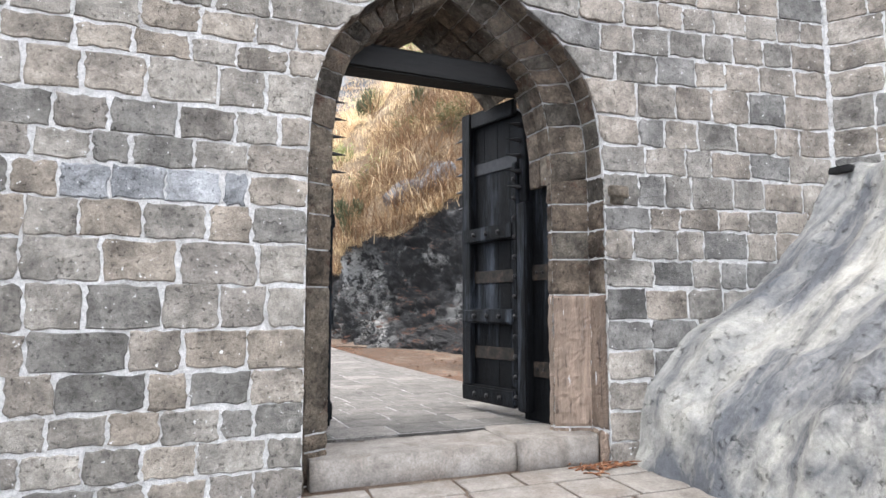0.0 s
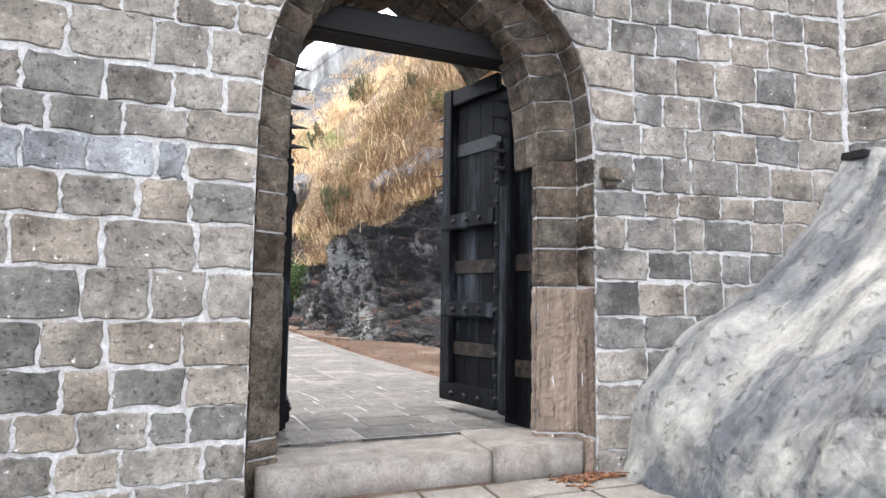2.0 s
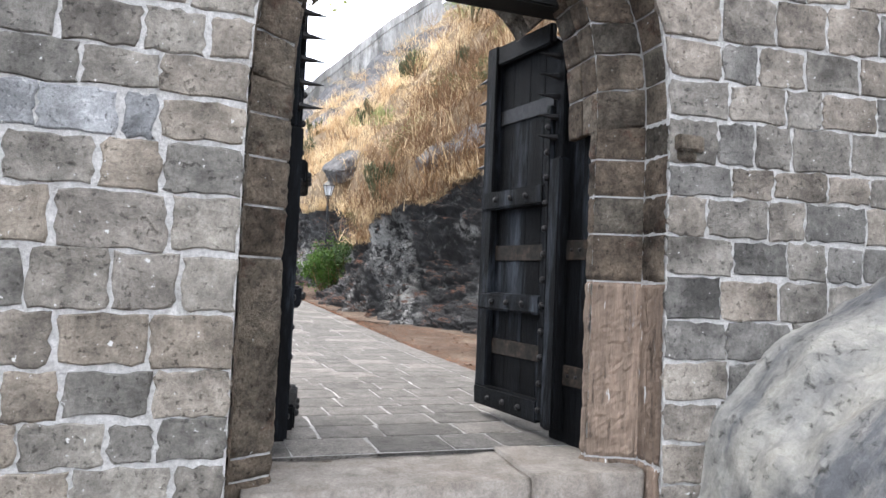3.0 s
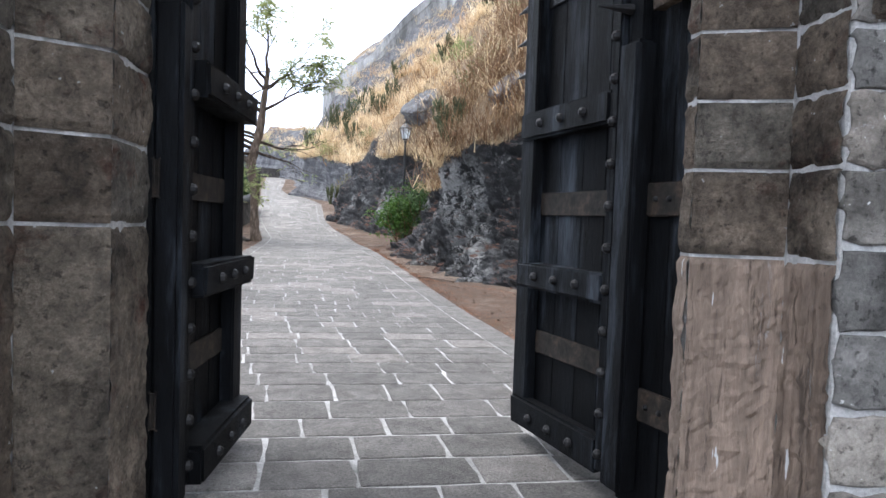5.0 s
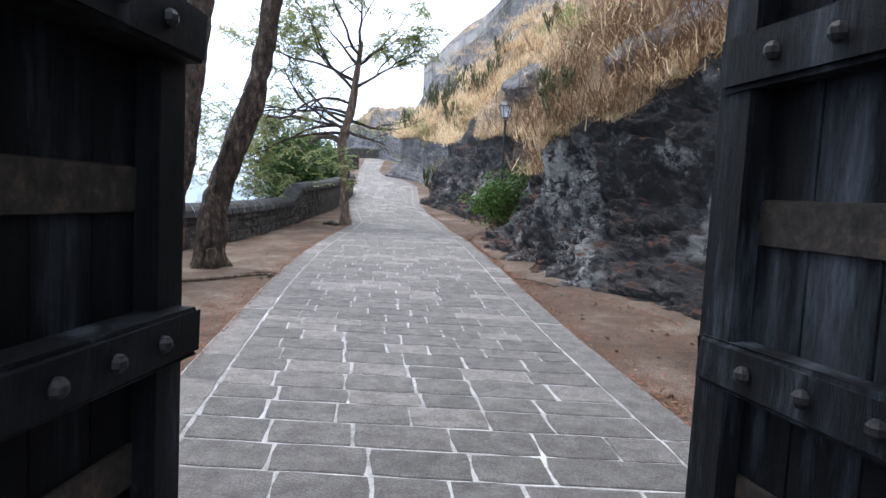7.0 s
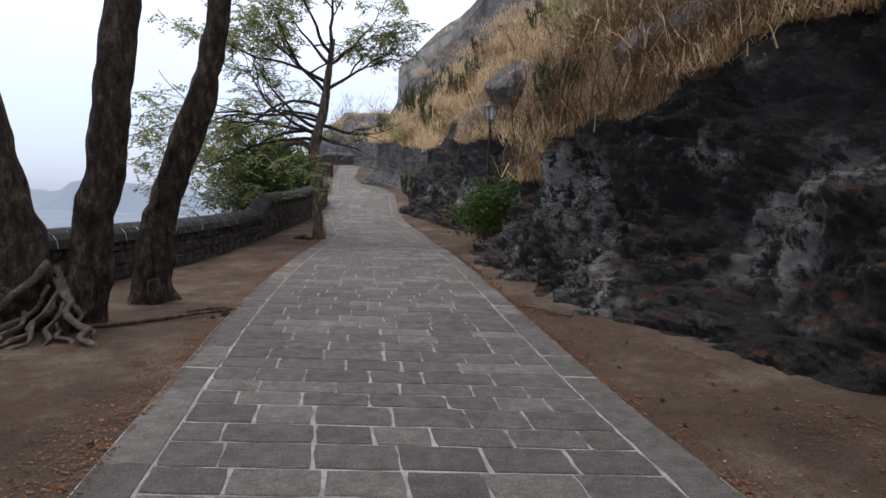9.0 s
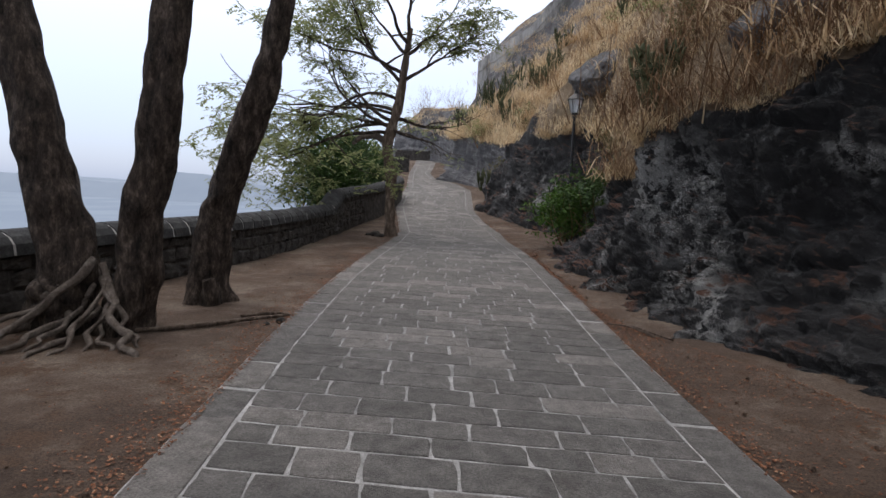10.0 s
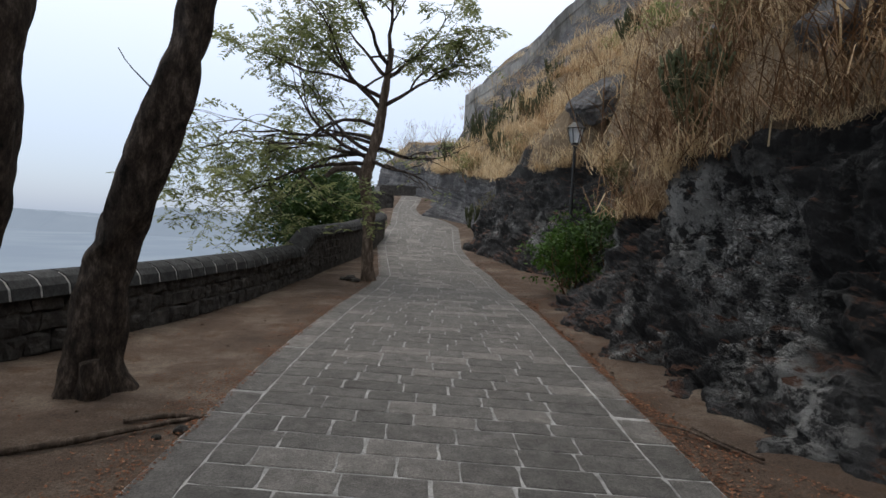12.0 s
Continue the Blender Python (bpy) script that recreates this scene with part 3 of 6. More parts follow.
def hill_plain(y, u):
    """u from 0 (foot) to 1 (top): rock face, then the grassy slope."""
    xf = lerp_at(FOOT, y)
    z0 = level(y) - 0.12
    face = lerp_at([(5, 3.7), (11, 3.6), (12.5, 3.3), (13.6, 2.8), (14.4, 2.5), (15.3, 2.35), (16, 2.3), (16.8, 2.1), (19.5, 1.9), (21.5, 1.9), (23, 2.9), (24, 3.3), (26, 3.3), (30, 3.0), (34, 2.7), (42, 2.4), (62, 2.3)], y)
    reach = lerp_at([(5, 1.7), (12, 1.75), (13.6, 1.6), (14.5, 1.45), (15.3, 1.1), (16, 0.85), (17, 0.95), (18, 1.5), (20, 1.85), (21.2, 1.8), (22.3, 1.2), (23.5, 0.5), (26, 0.5), (29, 0.9), (80, 1)], y)
    steep = lerp_at([(5, 0.62), (13.5, 0.55), (15, 0.7), (16.5, 1.1), (20, 1.4), (25, 1.4), (28, 1.2), (32, 0.95), (38, 0.88), (50, 0.92), (62, 0.94)], y)
    bank = lerp_at([(12, 0), (13.5, 0.6), (14.5, 1.0), (16, 1.2), (19, 1.0), (22, 1.4), (26, 1.7), (28, 1.0), (32, 0)], y)
    if u < 0.45:
        s = u / 0.45
        k = min(1.0, max(0.0, (y - 15.6) / 1.4))
        run = [lerp_at([(a, b) for a, b, c in q], s) for q in (BLUFF, APRON)]
        rise = [lerp_at([(a, c) for a, b, c in q], s) for q in (BLUFF, APRON)]
        return Vector((xf + reach * (run[0] + (run[1] - run[0]) * k), y, z0 + (face + 0.12) * (rise[0] + (rise[1] - rise[0]) * k)))
    s = (u - 0.45) / 0.55
    d = 30 * s ** 1.7
    return Vector((xf + reach * 1.02 + d, y, z0 + 0.12 + face + min(d, 0.9) * bank + d * steep * (1 - 0.004 * d)))


def hill_point(y, u):
    p = hill_plain(y, u)
    q = p.copy()
    lump = noise.fractal(q * 0.35, 1.0, 2.0, 4)
    soil = Vector((-0.3, 0, 0.9)) * (0.6 * lump + 0.22 * noise.fractal(q * 1.3, 0.9, 2, 4))
    foot = min(1.0, u / 0.05 + 0.25)
    calm = lerp_at([(20, 1.0), (25, 0.55), (60, 0.5)], y)
    # dipping beds that swell outwards and break off in undercut ledges
    w = noise.fractal(q * 0.7, 0.9, 2.0, 3)
    dip = lerp_at([(11, 0.05), (14, 0.2), (15.5, 0.55), (30, 0.6)], y)
    bed = q.z + dip * (q.y - 14) - 0.2 * q.x + 0.4 * w
    saw = (bed * 1.05) % 1.0
    ledge = saw / 0.84 if saw < 0.84 else (1 - saw) / 0.16
    thin = (bed * 3.3 + 0.6 * w) % 1.0
    big = noise.fractal(Vector((q.x * 0.5, q.y * 0.42, q.z * 0.6)), 0.9, 2.0, 3)
    vd = noise.voronoi(Vector((q.x * 0.9, q.y * 0.75 + q.z * 0.5, q.z * 1.3)), distance_metric="DISTANCE")[0]
    crack = min(0.13, vd[1] - vd[0])
    rubble = max(max(0.0, 1 - (q - Vector(c)).length / (r * 1.15)) for c, r in CRUST)
    vf = noise.voronoi(Vector((q.x * 4.2, q.y * 3.4 + q.z, q.z * 4.8)), distance_metric="DISTANCE")[0]
    fine = min(0.13, vf[1] - vf[0])
    vx = noise.voronoi(Vector((q.x * 9, q.y * 8 + q.z * 2, q.z * 9.5)), distance_metric="DISTANCE")[0]
    ribs = lerp_at([(31.5, 0), (33, 1), (60, 1)], y) * 0.5 * abs(noise.noise((q.y * 0.55, q.z * 0.12, 8)))
    strong = (0.12 + 0.42 * max(0.0, 0.35 + noise.noise(q * 0.55))) * min(1.0, 0.3 + u * 5)
    rock = Vector((-0.8, -0.12, 0.42)) * (calm * (0.55 * strong * (ledge - 0.5) + 0.03 * (thin - 0.5) + 0.7 * (crack - 0.1) + 0.3 * (0.45 - vd[0]) + 0.13 * (0.45 - vf[0]) + (0.2 + 0.6 * rubble) * (fine - 0.09)) + 0.42 * big + ribs
                                          + 0.11 * noise.fractal(q * 3.2, 0.9, 2.1, 4) + calm * 0.05 * noise.fractal(q * 10, 0.8, 2.1, 3) + calm * (0.05 + 0.08 * rubble) * (0.5 - vx[0])) * foot
    k = min(1.0, max(0.0, (u - 0.42) / 0.06))
    p = p + rock * (1 - k) + soil * k
    # beyond the fort wall's end the hill stays low
    side = 1.67 - 0.0438 * (y - 6.1)
    low = 1.98 + 0.138 * (y - 6.1) + 0.3 * noise.noise(p * 0.5)
    if y > 40 and p.z > low:
        p.z += (low - p.z) * min(1.0, max(0.0, (side + 0.5 - p.x) / 0.5))
    return p


HILL_Y = np.concatenate([np.arange(4.9, 9, 0.09), np.arange(9, 19, 0.042), np.arange(19, 34, 0.13), np.arange(34, 45, 0.25), np.arange(45, 62.5, 0.6)])
HILL_U = np.concatenate([np.linspace(0, 0.47, 110), np.linspace(0.48, 1, 44)])


def grassy(y, u):
    return u + 0.06 * noise.noise((y * 0.9, u * 14, 2)) + 0.03 * noise.noise((y * 3, u * 30, 5)) > 0.44 + 0.06 * max(0, noise.noise((y * 0.35, 4, 4)))


def build_hill():
    vs, fs, idx = [], [], []
    nu = len(HILL_U)
    for y in HILL_Y:
        for u in HILL_U:
            vs.append(hill_point(y, u))
    for j in range(len(HILL_Y) - 1):
        for i in range(nu - 1):
            a = j * nu + i
            fs.append((a, a + 1, a + nu + 1, a + nu))
            idx.append(1 if grassy(HILL_Y[j], HILL_U[i]) and not (HILL_Y[j] > 47 and noise.noise((HILL_Y[j] * 0.4, HILL_U[i] * 9, 1)) > -0.25) else 2 if HILL_Y[j] > 32.3 else 0)
    ob = mesh_object("hillside", vs, fs, M_ROCK)
    ob.data.materials.append(M_SLOPE)
    ob.data.materials.append(M_ROCK_GREY)
    ob.data.polygons.foreach_set("material_index", idx)
    tagged(ob, "dark basalt rock face below a dry grassy hillside", "hillside", kind="structure")
    return ob


hill = build_hill()


def blades(spots, rng, per, length, width, spread, lean):
    """Bent tapering blades round each spot: (place, size factor)."""
    n = len(spots) * per
    base = np.repeat(np.array([p for p, _ in spots], float), per, axis=0)
    size = np.repeat(np.array([k for _, k in spots], float), per)
    base[:, :2] += rng.normal(0, spread, (n, 2)) * size[:, None]
    l = rng.uniform(0.5, 1.2, n) * length * size
    a = rng.uniform(0, 2 * np.pi, n)
    ln = np.abs(rng.normal(0, lean, n)) + 0.12
    out = np.stack([np.cos(a) * ln, np.sin(a) * ln, np.ones(n)], 1)
    out /= np.linalg.norm(out, axis=1)[:, None]
    mid = base + out * (l * 0.55)[:, None]
    tip = mid + (out * np.array([1.7, 1.7, 0.45])) * (l * 0.5)[:, None]
    sa = a + np.pi / 2 + rng.normal(0, 0.5, n)
    side = np.stack([np.cos(sa), np.sin(sa), np.zeros(n)], 1) * (width * size)[:, None]
    v = np.stack([base - side, base + side, mid + side * 0.75, mid - side * 0.75, tip], 1).reshape(-1, 3)
    o = np.arange(n) * 5
    f4 = np.stack([o, o + 1, o + 2, o + 3], 1)
    f3 = np.stack([o + 3, o + 2, o + 4], 1)
    return v, f4, f3


def raw_mesh(name, v, f4, f3, mat, parent=None):
    me = bpy.data.meshes.new(name)
    me.vertices.add(len(v))
    me.vertices.foreach_set("co", np.asarray(v, np.float32).ravel())
    me.loops.add(4 * len(f4) + 3 * len(f3))
    me.loops.foreach_set("vertex_index", np.concatenate([f4.ravel(), f3.ravel()]).astype(np.int32))
    me.polygons.add(len(f4) + len(f3))
    starts = np.concatenate([np.arange(len(f4)) * 4, 4 * len(f4) + np.arange(len(f3)) * 3])
    me.polygons.foreach_set("loop_start", starts.astype(np.int32))
    me.update(calc_edges=True)
    me.validate()
    me.materials.append(mat)
    ob = new(name, me)
    ob.parent = parent
    return ob


def build_grass():
    rng = np.random.default_rng(5)
    r2 = random.Random(31)
    spots, tall, twigs = [], [], []
    while len(spots) < 15000:
        y = r2.uniform(5, 60)
        d = 24 * r2.random() ** (1.5 if y < 24 else 1.1)
        u = 0.43 + 0.02 * r2.random() if r2.random() < 0.08 else 0.45 + 0.55 * (d / 30) ** (1 / 1.7)
        if not grassy(y, u) or (y > 45 and r2.random() < 0.75):
            continue
        p = hill_point(y, u)
        if y < 22 and d < 8 and r2.random() < 0.45:
            tall.append((p, r2.uniform(0.5, 1.2)))
            spots.append((p - Vector((0, 0, 0.03)), 0.4))
            continue
        if noise.noise(p * 0.75) < -0.08 and r2.random() < 0.88:
            continue
        k = r2.uniform(0.45, 1.3) * (1.6 if y > 30 else 1.15) * (0.85 + 1.1 * max(-0.5, noise.noise(p * 0.9)))
        spots.append((p - Vector((0, 0, 0.03)), k))
        if r2.random() < (0.95 if y < 23 and d < 7 else 0.08):
            tall.append((p, r2.uniform(0.6, 1.4)))
    v, f4, f3 = blades(spots, rng, 20, 0.42, 0.008, 0.2, 0.95)
    tagged(raw_mesh("dry_grass", v, f4, f3, M_GRASS), "dry straw-coloured grass covering the slope", "grass", kind="stuff")
    v, f4, f3 = blades(tall, rng, 14, 1.0, 0.006, 0.3, 0.8)
    tagged(raw_mesh("dry_brush", v, f4, f3, M_TWIG), "tangled dry rust-brown stalks on the slope", "brush", kind="stuff")


build_grass()


def build_vines():
    """Arching bleached stems tangled over the brow of the rock."""
    rng = np.random.default_rng(9)
    r2 = random.Random(12)
    n, seg = 3600, 6
    base = np.array([hill_point(y, u) for y, u in ((r2.uniform(9.5, 23), 0.44 + 0.3 * r2.random() ** 1.6) for _ in range(n))])
    base[:, 2] -= 0.05
    a = rng.uniform(0, 2 * np.pi, n)
    way = np.stack([np.cos(a), np.sin(a), np.zeros(n)], 1)
    long = rng.uniform(0.35, 1.2, n)
    rise = rng.uniform(0.3, 1.1, n)
    wob = rng.normal(0, 0.05, (n, seg + 1, 3))
    t = np.linspace(0, 1, seg + 1)
    pts = base[:, None] + way[:, None] * (long[:, None] * t ** 1.2)[..., None] * 0.7
    pts[..., 2] += rise[:, None] * (1.9 * t - 1.5 * t ** 2)
    pts += wob * t[:, None]
    r = rng.uniform(0.0022, 0.0055, n)[:, None] * (1 - 0.6 * t)
    ring = np.array([(1, 0, 0), (-0.5, 0.6, 0.6), (-0.5, -0.6, -0.6)])
    v = (pts[:, :, None] + r[..., None, None] * ring).reshape(-1, 3)
    o = np.arange(n)[:, None, None] * (seg + 1) * 3 + np.arange(seg)[None, :, None] * 3
    k = np.arange(3)
    f4 = np.stack(np.broadcast_arrays(o + k, o + (k + 1) % 3, o + 3 + (k + 1) % 3, o + 3 + k), -1).reshape(-1, 4)
    tagged(raw_mesh("dry_vines", v, f4, np.zeros((0, 3), int), M_VINE), "bleached dry stems tangled over the rock's brow", "vines", kind="stuff")


build_vines()


# ---- gate wall ----
ARC_C, ARC_OUT, ARC_IN = 1.94, 1.21, 0.955
IN_C = 1.905
Y_FRONT, Y_STEP, Y_RING, Y_BACK = 4.25, 4.47, 4.58, 4.95
R_DIR = Vector((1, -0.155, 0)).normalized()
R_OUT = Vector((-0.155, -1, 0)).normalized()
R_ORG = Vector((3.15, 4.235, 0))
T_ORG = R_ORG + R_DIR * 2.3
T_DIR = Vector((0.55, -0.83, 0)).normalized()
T_OUT = Vector((-0.83, -0.55, 0)).normalized()


def arch_z(xh, spring, rise, k):
    xh = min(abs(xh), 1.0)
    return spring + rise * (1 - k * xh) * math.sqrt(max(0, 1 - xh ** 10))


def arc_outer(t, y=None):
    """t from -1 to 1 across the arch, evenly along its curve."""
    x = math.sin(abs(t) * math.pi / 2) ** 0.9 * (1 if t > 0 else -1)
    return Vector((ARC_C + ARC_OUT * x, Y_FRONT + (-0.012 if t > 0 else 0) if y is None else y, arch_z(x, 2.62, 1.68, 0.52)))


def arc_inner(t, y=Y_RING):
    x = math.sin(abs(t) * math.pi / 2) ** 0.9 * (1 if t > 0 else -1)
    return Vector((IN_C + ARC_IN * x, y, arch_z(x, 2.58, 1.5, 0.42)))


def build_gate_wall():
    top, low = 5.6, -0.1
    set_back = 0.004
    pieces = []

    def prism(plan, z0, z1):
        n = len(plan)
        v = [(x, y, z0) for x, y in plan] + [(x, y, z1) for x, y in plan]
        f = [(i, (i + 1) % n, n + (i + 1) % n, n + i) for i in range(n)] + [tuple(range(n))[::-1], tuple(range(n, 2 * n))]
        return v, f

    yf = Y_FRONT + set_back
    xl, xr = ARC_C - ARC_OUT, ARC_C + ARC_OUT
    il, ir = IN_C - ARC_IN, IN_C + ARC_IN
    pieces.append(prism([(-7, yf), (xl - 0.01, yf), (xl - 0.01, Y_STEP + 0.012), (il - 0.01, Y_RING + 0.012), (il - 0.01, Y_BACK), (-7, Y_BACK)], low, 2.58))
    e = R_ORG + R_DIR * 2.4
    pieces.append(prism([(xr + 0.01, 4.241), (e.x, e.y + 0.004), (e.x + 0.2, Y_BACK), (ir + 0.26, Y_BACK), (ir + 0.26, 4.66), (ir + 0.01, 4.66), (ir + 0.01, Y_RING + 0.012), (xr + 0.01, Y_STEP + 0.012)], low, 2.58))
    pieces.append(prism([(-7, yf), (xl, yf), (xl, Y_BACK), (-7, Y_BACK)], 2.58, top))
    pieces.append(prism([(xr, 4.243), (e.x, e.y + 0.004), (e.x + 0.2, Y_BACK), (xr, Y_BACK)], 2.58, top))
    # head of the arch
    n = 40
    v, f = [], []
    for i in range(n + 1):
        t = -1 + 2 * i / n
        o, a = arc_outer(t), arc_inner(t)
        s = 0.01 * (1 if t > 0 else -1)
        v += [(o.x, yf, top), (o.x, yf, o.z + 0.01), (o.x + s, Y_STEP + 0.012, o.z + 0.012), (a.x + s, Y_RING + 0.01, a.z + 0.012), (a.x + s, Y_BACK, a.z + 0.012), (a.x, Y_BACK, top)]
    for i in range(n):
        for k in range(5):
            a = i * 6 + k
            f.append((a, a + 1, a + 7, a + 6))
        f.append((i * 6 + 5, i * 6, i * 6 + 6, i * 6 + 11))
    pieces.append((v, f))
    # body of the vault behind
    v, f = [], []
    n = 30
    for i in range(n + 1):
        a = arc_inner(-0.61 + 1.22 * i / n)
        v += [(a.x, Y_BACK, a.z + 0.012), (a.x, 5.55, a.z + 0.012), (a.x, 5.55, top), (a.x, Y_BACK, top)]
    for i in range(n):
        for k in range(3):
            a = i * 4 + k
            f.append((a, a + 1, a + 5, a + 4))
    tagged(mesh_object("wall_vault", v, f, M_RING), "dark stone vault over the gate passage", "vault", kind="structure")
    vs, fs = joined(pieces)
    w = tagged(mesh_object("wall_gate", vs, fs, M_MORTAR), "old stone gate wall with pale lime mortar joints", "wall", kind="structure")
    # return wall
    a, b = T_ORG + T_OUT * -0.004, T_ORG + T_DIR * 4.5 + T_OUT * -0.004
    back = -T_OUT * 0.6
    v, f = prism([(a.x, a.y), (b.x, b.y), ((b + back).x, (b + back).y), ((a + back).x, (a + back).y)], low, top)
    w2 = tagged(mesh_object("wall_return", v, f, M_MORTAR), "stone return wall beside the gate", "wall", kind="structure")
    return w, w2


wall_gate, wall_return = build_gate_wall()

LEFT_Z = [0.05, 0.27, 0.47, 0.675, 0.885, 1.12, 1.37, 1.655, 1.93, 2.17, 2.39, 2.59, 2.82, 3.1, 3.28, 3.48, 3.7, 3.92, 4.14, 4.36, 4.6]
LEFT_X = [(-0.62, -0.3, 0.05, 0.4), (-0.47, -0.2, 0.14, 0.41), (-0.86, -0.55, -0.24, 0.07, 0.49), (-0.74, -0.43, -0.14, 0.2, 0.41), (-0.96, -0.71, -0.22, 0.01, 0.38),
          (-0.87, -0.34, -0.03, 0.35), (-0.89, -0.58, -0.16, 0.18, 0.47), (-0.93, -0.51, -0.07, 0.4), (-0.92, -0.64, -0.29, 0.09, 0.36),
          (-1.0, -0.75, -0.48, -0.17, 0.17, 0.33), (-0.9, -0.59, -0.37, -0.01, 0.32), (-0.8, -0.5, -0.11, 0.24, 0.52), (-0.97, -0.66, -0.3, 0.12, 0.43),
          (-0.71, -0.39, -0.05, 0.23, 0.57), (-1.06, -0.73, -0.36, 0.0, 0.35, 0.62)]
RIGHT_Z = [0.2, 0.44, 0.68, 0.92, 1.16, 1.41, 1.67, 1.91, 2.16, 2.355, 2.63, 2.87, 3.12, 3.43, 3.68, 3.93, 4.16, 4.4, 4.65]


def outer_x(z, side):
    """Where the arch's outer edge stands at height z."""
    if z <= 2.7:
        return ARC_C + side * ARC_OUT
    best = 0.0
    for i in range(200):
        xh = 1 - i / 200
        if arch_z(xh, 2.62, 1.68, 0.52) >= z:
            best = xh
            break
    return ARC_C + side * ARC_OUT * best


def build_left_bricks():
    rng = random.Random(3)
    for c in range(len(LEFT_Z) - 1):
        z0, z1 = LEFT_Z[c], LEFT_Z[c + 1]
        inner = list(LEFT_X[c]) if c < len(LEFT_X) else []
        x = inner[0] if inner else 0.3 + rng.uniform(-0.2, 0.1)
        while x > -2.4:
            x -= rng.uniform(0.26, 0.44)
            inner.insert(0, x)
        e0, e1 = outer_x(z0, -1), outer_x(z1, -1)
        if not c < len(LEFT_X):
            x = inner[-1]
            while x < e0 - 0.75:
                x += rng.uniform(0.3, 0.42)
                inner.append(x)
        inner = [q for q in inner if q < e0 - 0.12]
        for i in range(len(inner)):
            a = inner[i]
            if i + 1 < len(inner):
                b0 = b1 = inner[i + 1]
                b0, b1 = b0 + rng.uniform(-.012, .012), b1 + rng.uniform(-.012, .012)
            else:
                b0, b1 = e0 - 0.002, e1 - 0.002
            wob = [rng.uniform(-0.01, 0.01) for _ in range(2)]
            pale = c == 9 and a > -0.8 and b0 < 0.34
            stone("brick", [(a, Y_FRONT, z0 + wob[0]), (b0, Y_FRONT, z0 + wob[0]), (b1, Y_FRONT, z1 + wob[1]), (a, Y_FRONT, z1 + wob[1])], (0, -1, 0), M_STONE_PALE if pale else M_STONE, wall_gate,
                  gap=rng.uniform(0.007, 0.014), bulge=0.007, inset=0.012, jitter=0.011, sub=6, flat=True, uneven=0.04)


def right_face(u, z):
    """A place on the wall's face, u metres from the arch's corner."""
    return R_ORG + R_DIR * u + Vector((0, 0, z)) if u >= 0 else Vector((R_ORG.x + u, Y_FRONT - 0.012, z))


def build_right_bricks():
    rng = random.Random(5)
    for c in range(len(RIGHT_Z) - 1):
        z0, z1 = RIGHT_Z[c], RIGHT_Z[c + 1]
        f0, f1 = outer_x(z0, 1) + 0.002 - 3.15, outer_x(z1, 1) + 0.002 - 3.15
        u, first = f0, True
        while u < 2.26:
            nu = u + rng.uniform(0.24, 0.44)
            if nu > 2.12:
                nu = 2.29
            u1 = f1 if first else u
            sl = 0.03 * (1 - u / 2.3)
            if first and nu < 0.12:
                nu = max(nu, min(u + 0.5, 0.0))
            w = [rng.uniform(-0.012, 0.012) for _ in range(4)]
            p = [right_face(u, z0 + w[0]), right_face(nu, z0 + w[1]), right_face(nu, z1 + w[2]), right_face(u1, z1 + w[3])]
            stone("brick", p, R_OUT if nu > 0 else (0, -1, 0), M_STONE_R, wall_gate, gap=rng.uniform(0.006, 0.012), bulge=0.007, inset=0.012, jitter=0.011, sub=6, flat=True, uneven=0.04)
            u, first = nu, False
        u = 0.02
        while u < 2.6:
            nu = u + rng.uniform(0.25, 0.45)
            p = [T_ORG + T_DIR * u + Vector((0, 0, z0)), T_ORG + T_DIR * nu + Vector((0, 0, z0)), T_ORG + T_DIR * nu + Vector((0, 0, z1)), T_ORG + T_DIR * u + Vector((0, 0, z1))]
            stone("brick", p, T_OUT, M_STONE_R, wall_return, gap=rng.uniform(0.006, 0.012), bulge=0.007, inset=0.012, jitter=0.011, sub=6, flat=True, uneven=0.04)
            u = nu


def facing(q, towards, name, mat, **kw):
    """A stone on the bed q whose face looks towards a point."""
    n = (q[1] - q[0]).cross(q[3] - q[0]).normalized()
    mid = sum(q, Vector()) / 4
    if n.dot(towards - mid) < 0:
        n, q = -n, q[::-1]
    stone(name, q, n, mat, wall_gate, **kw)


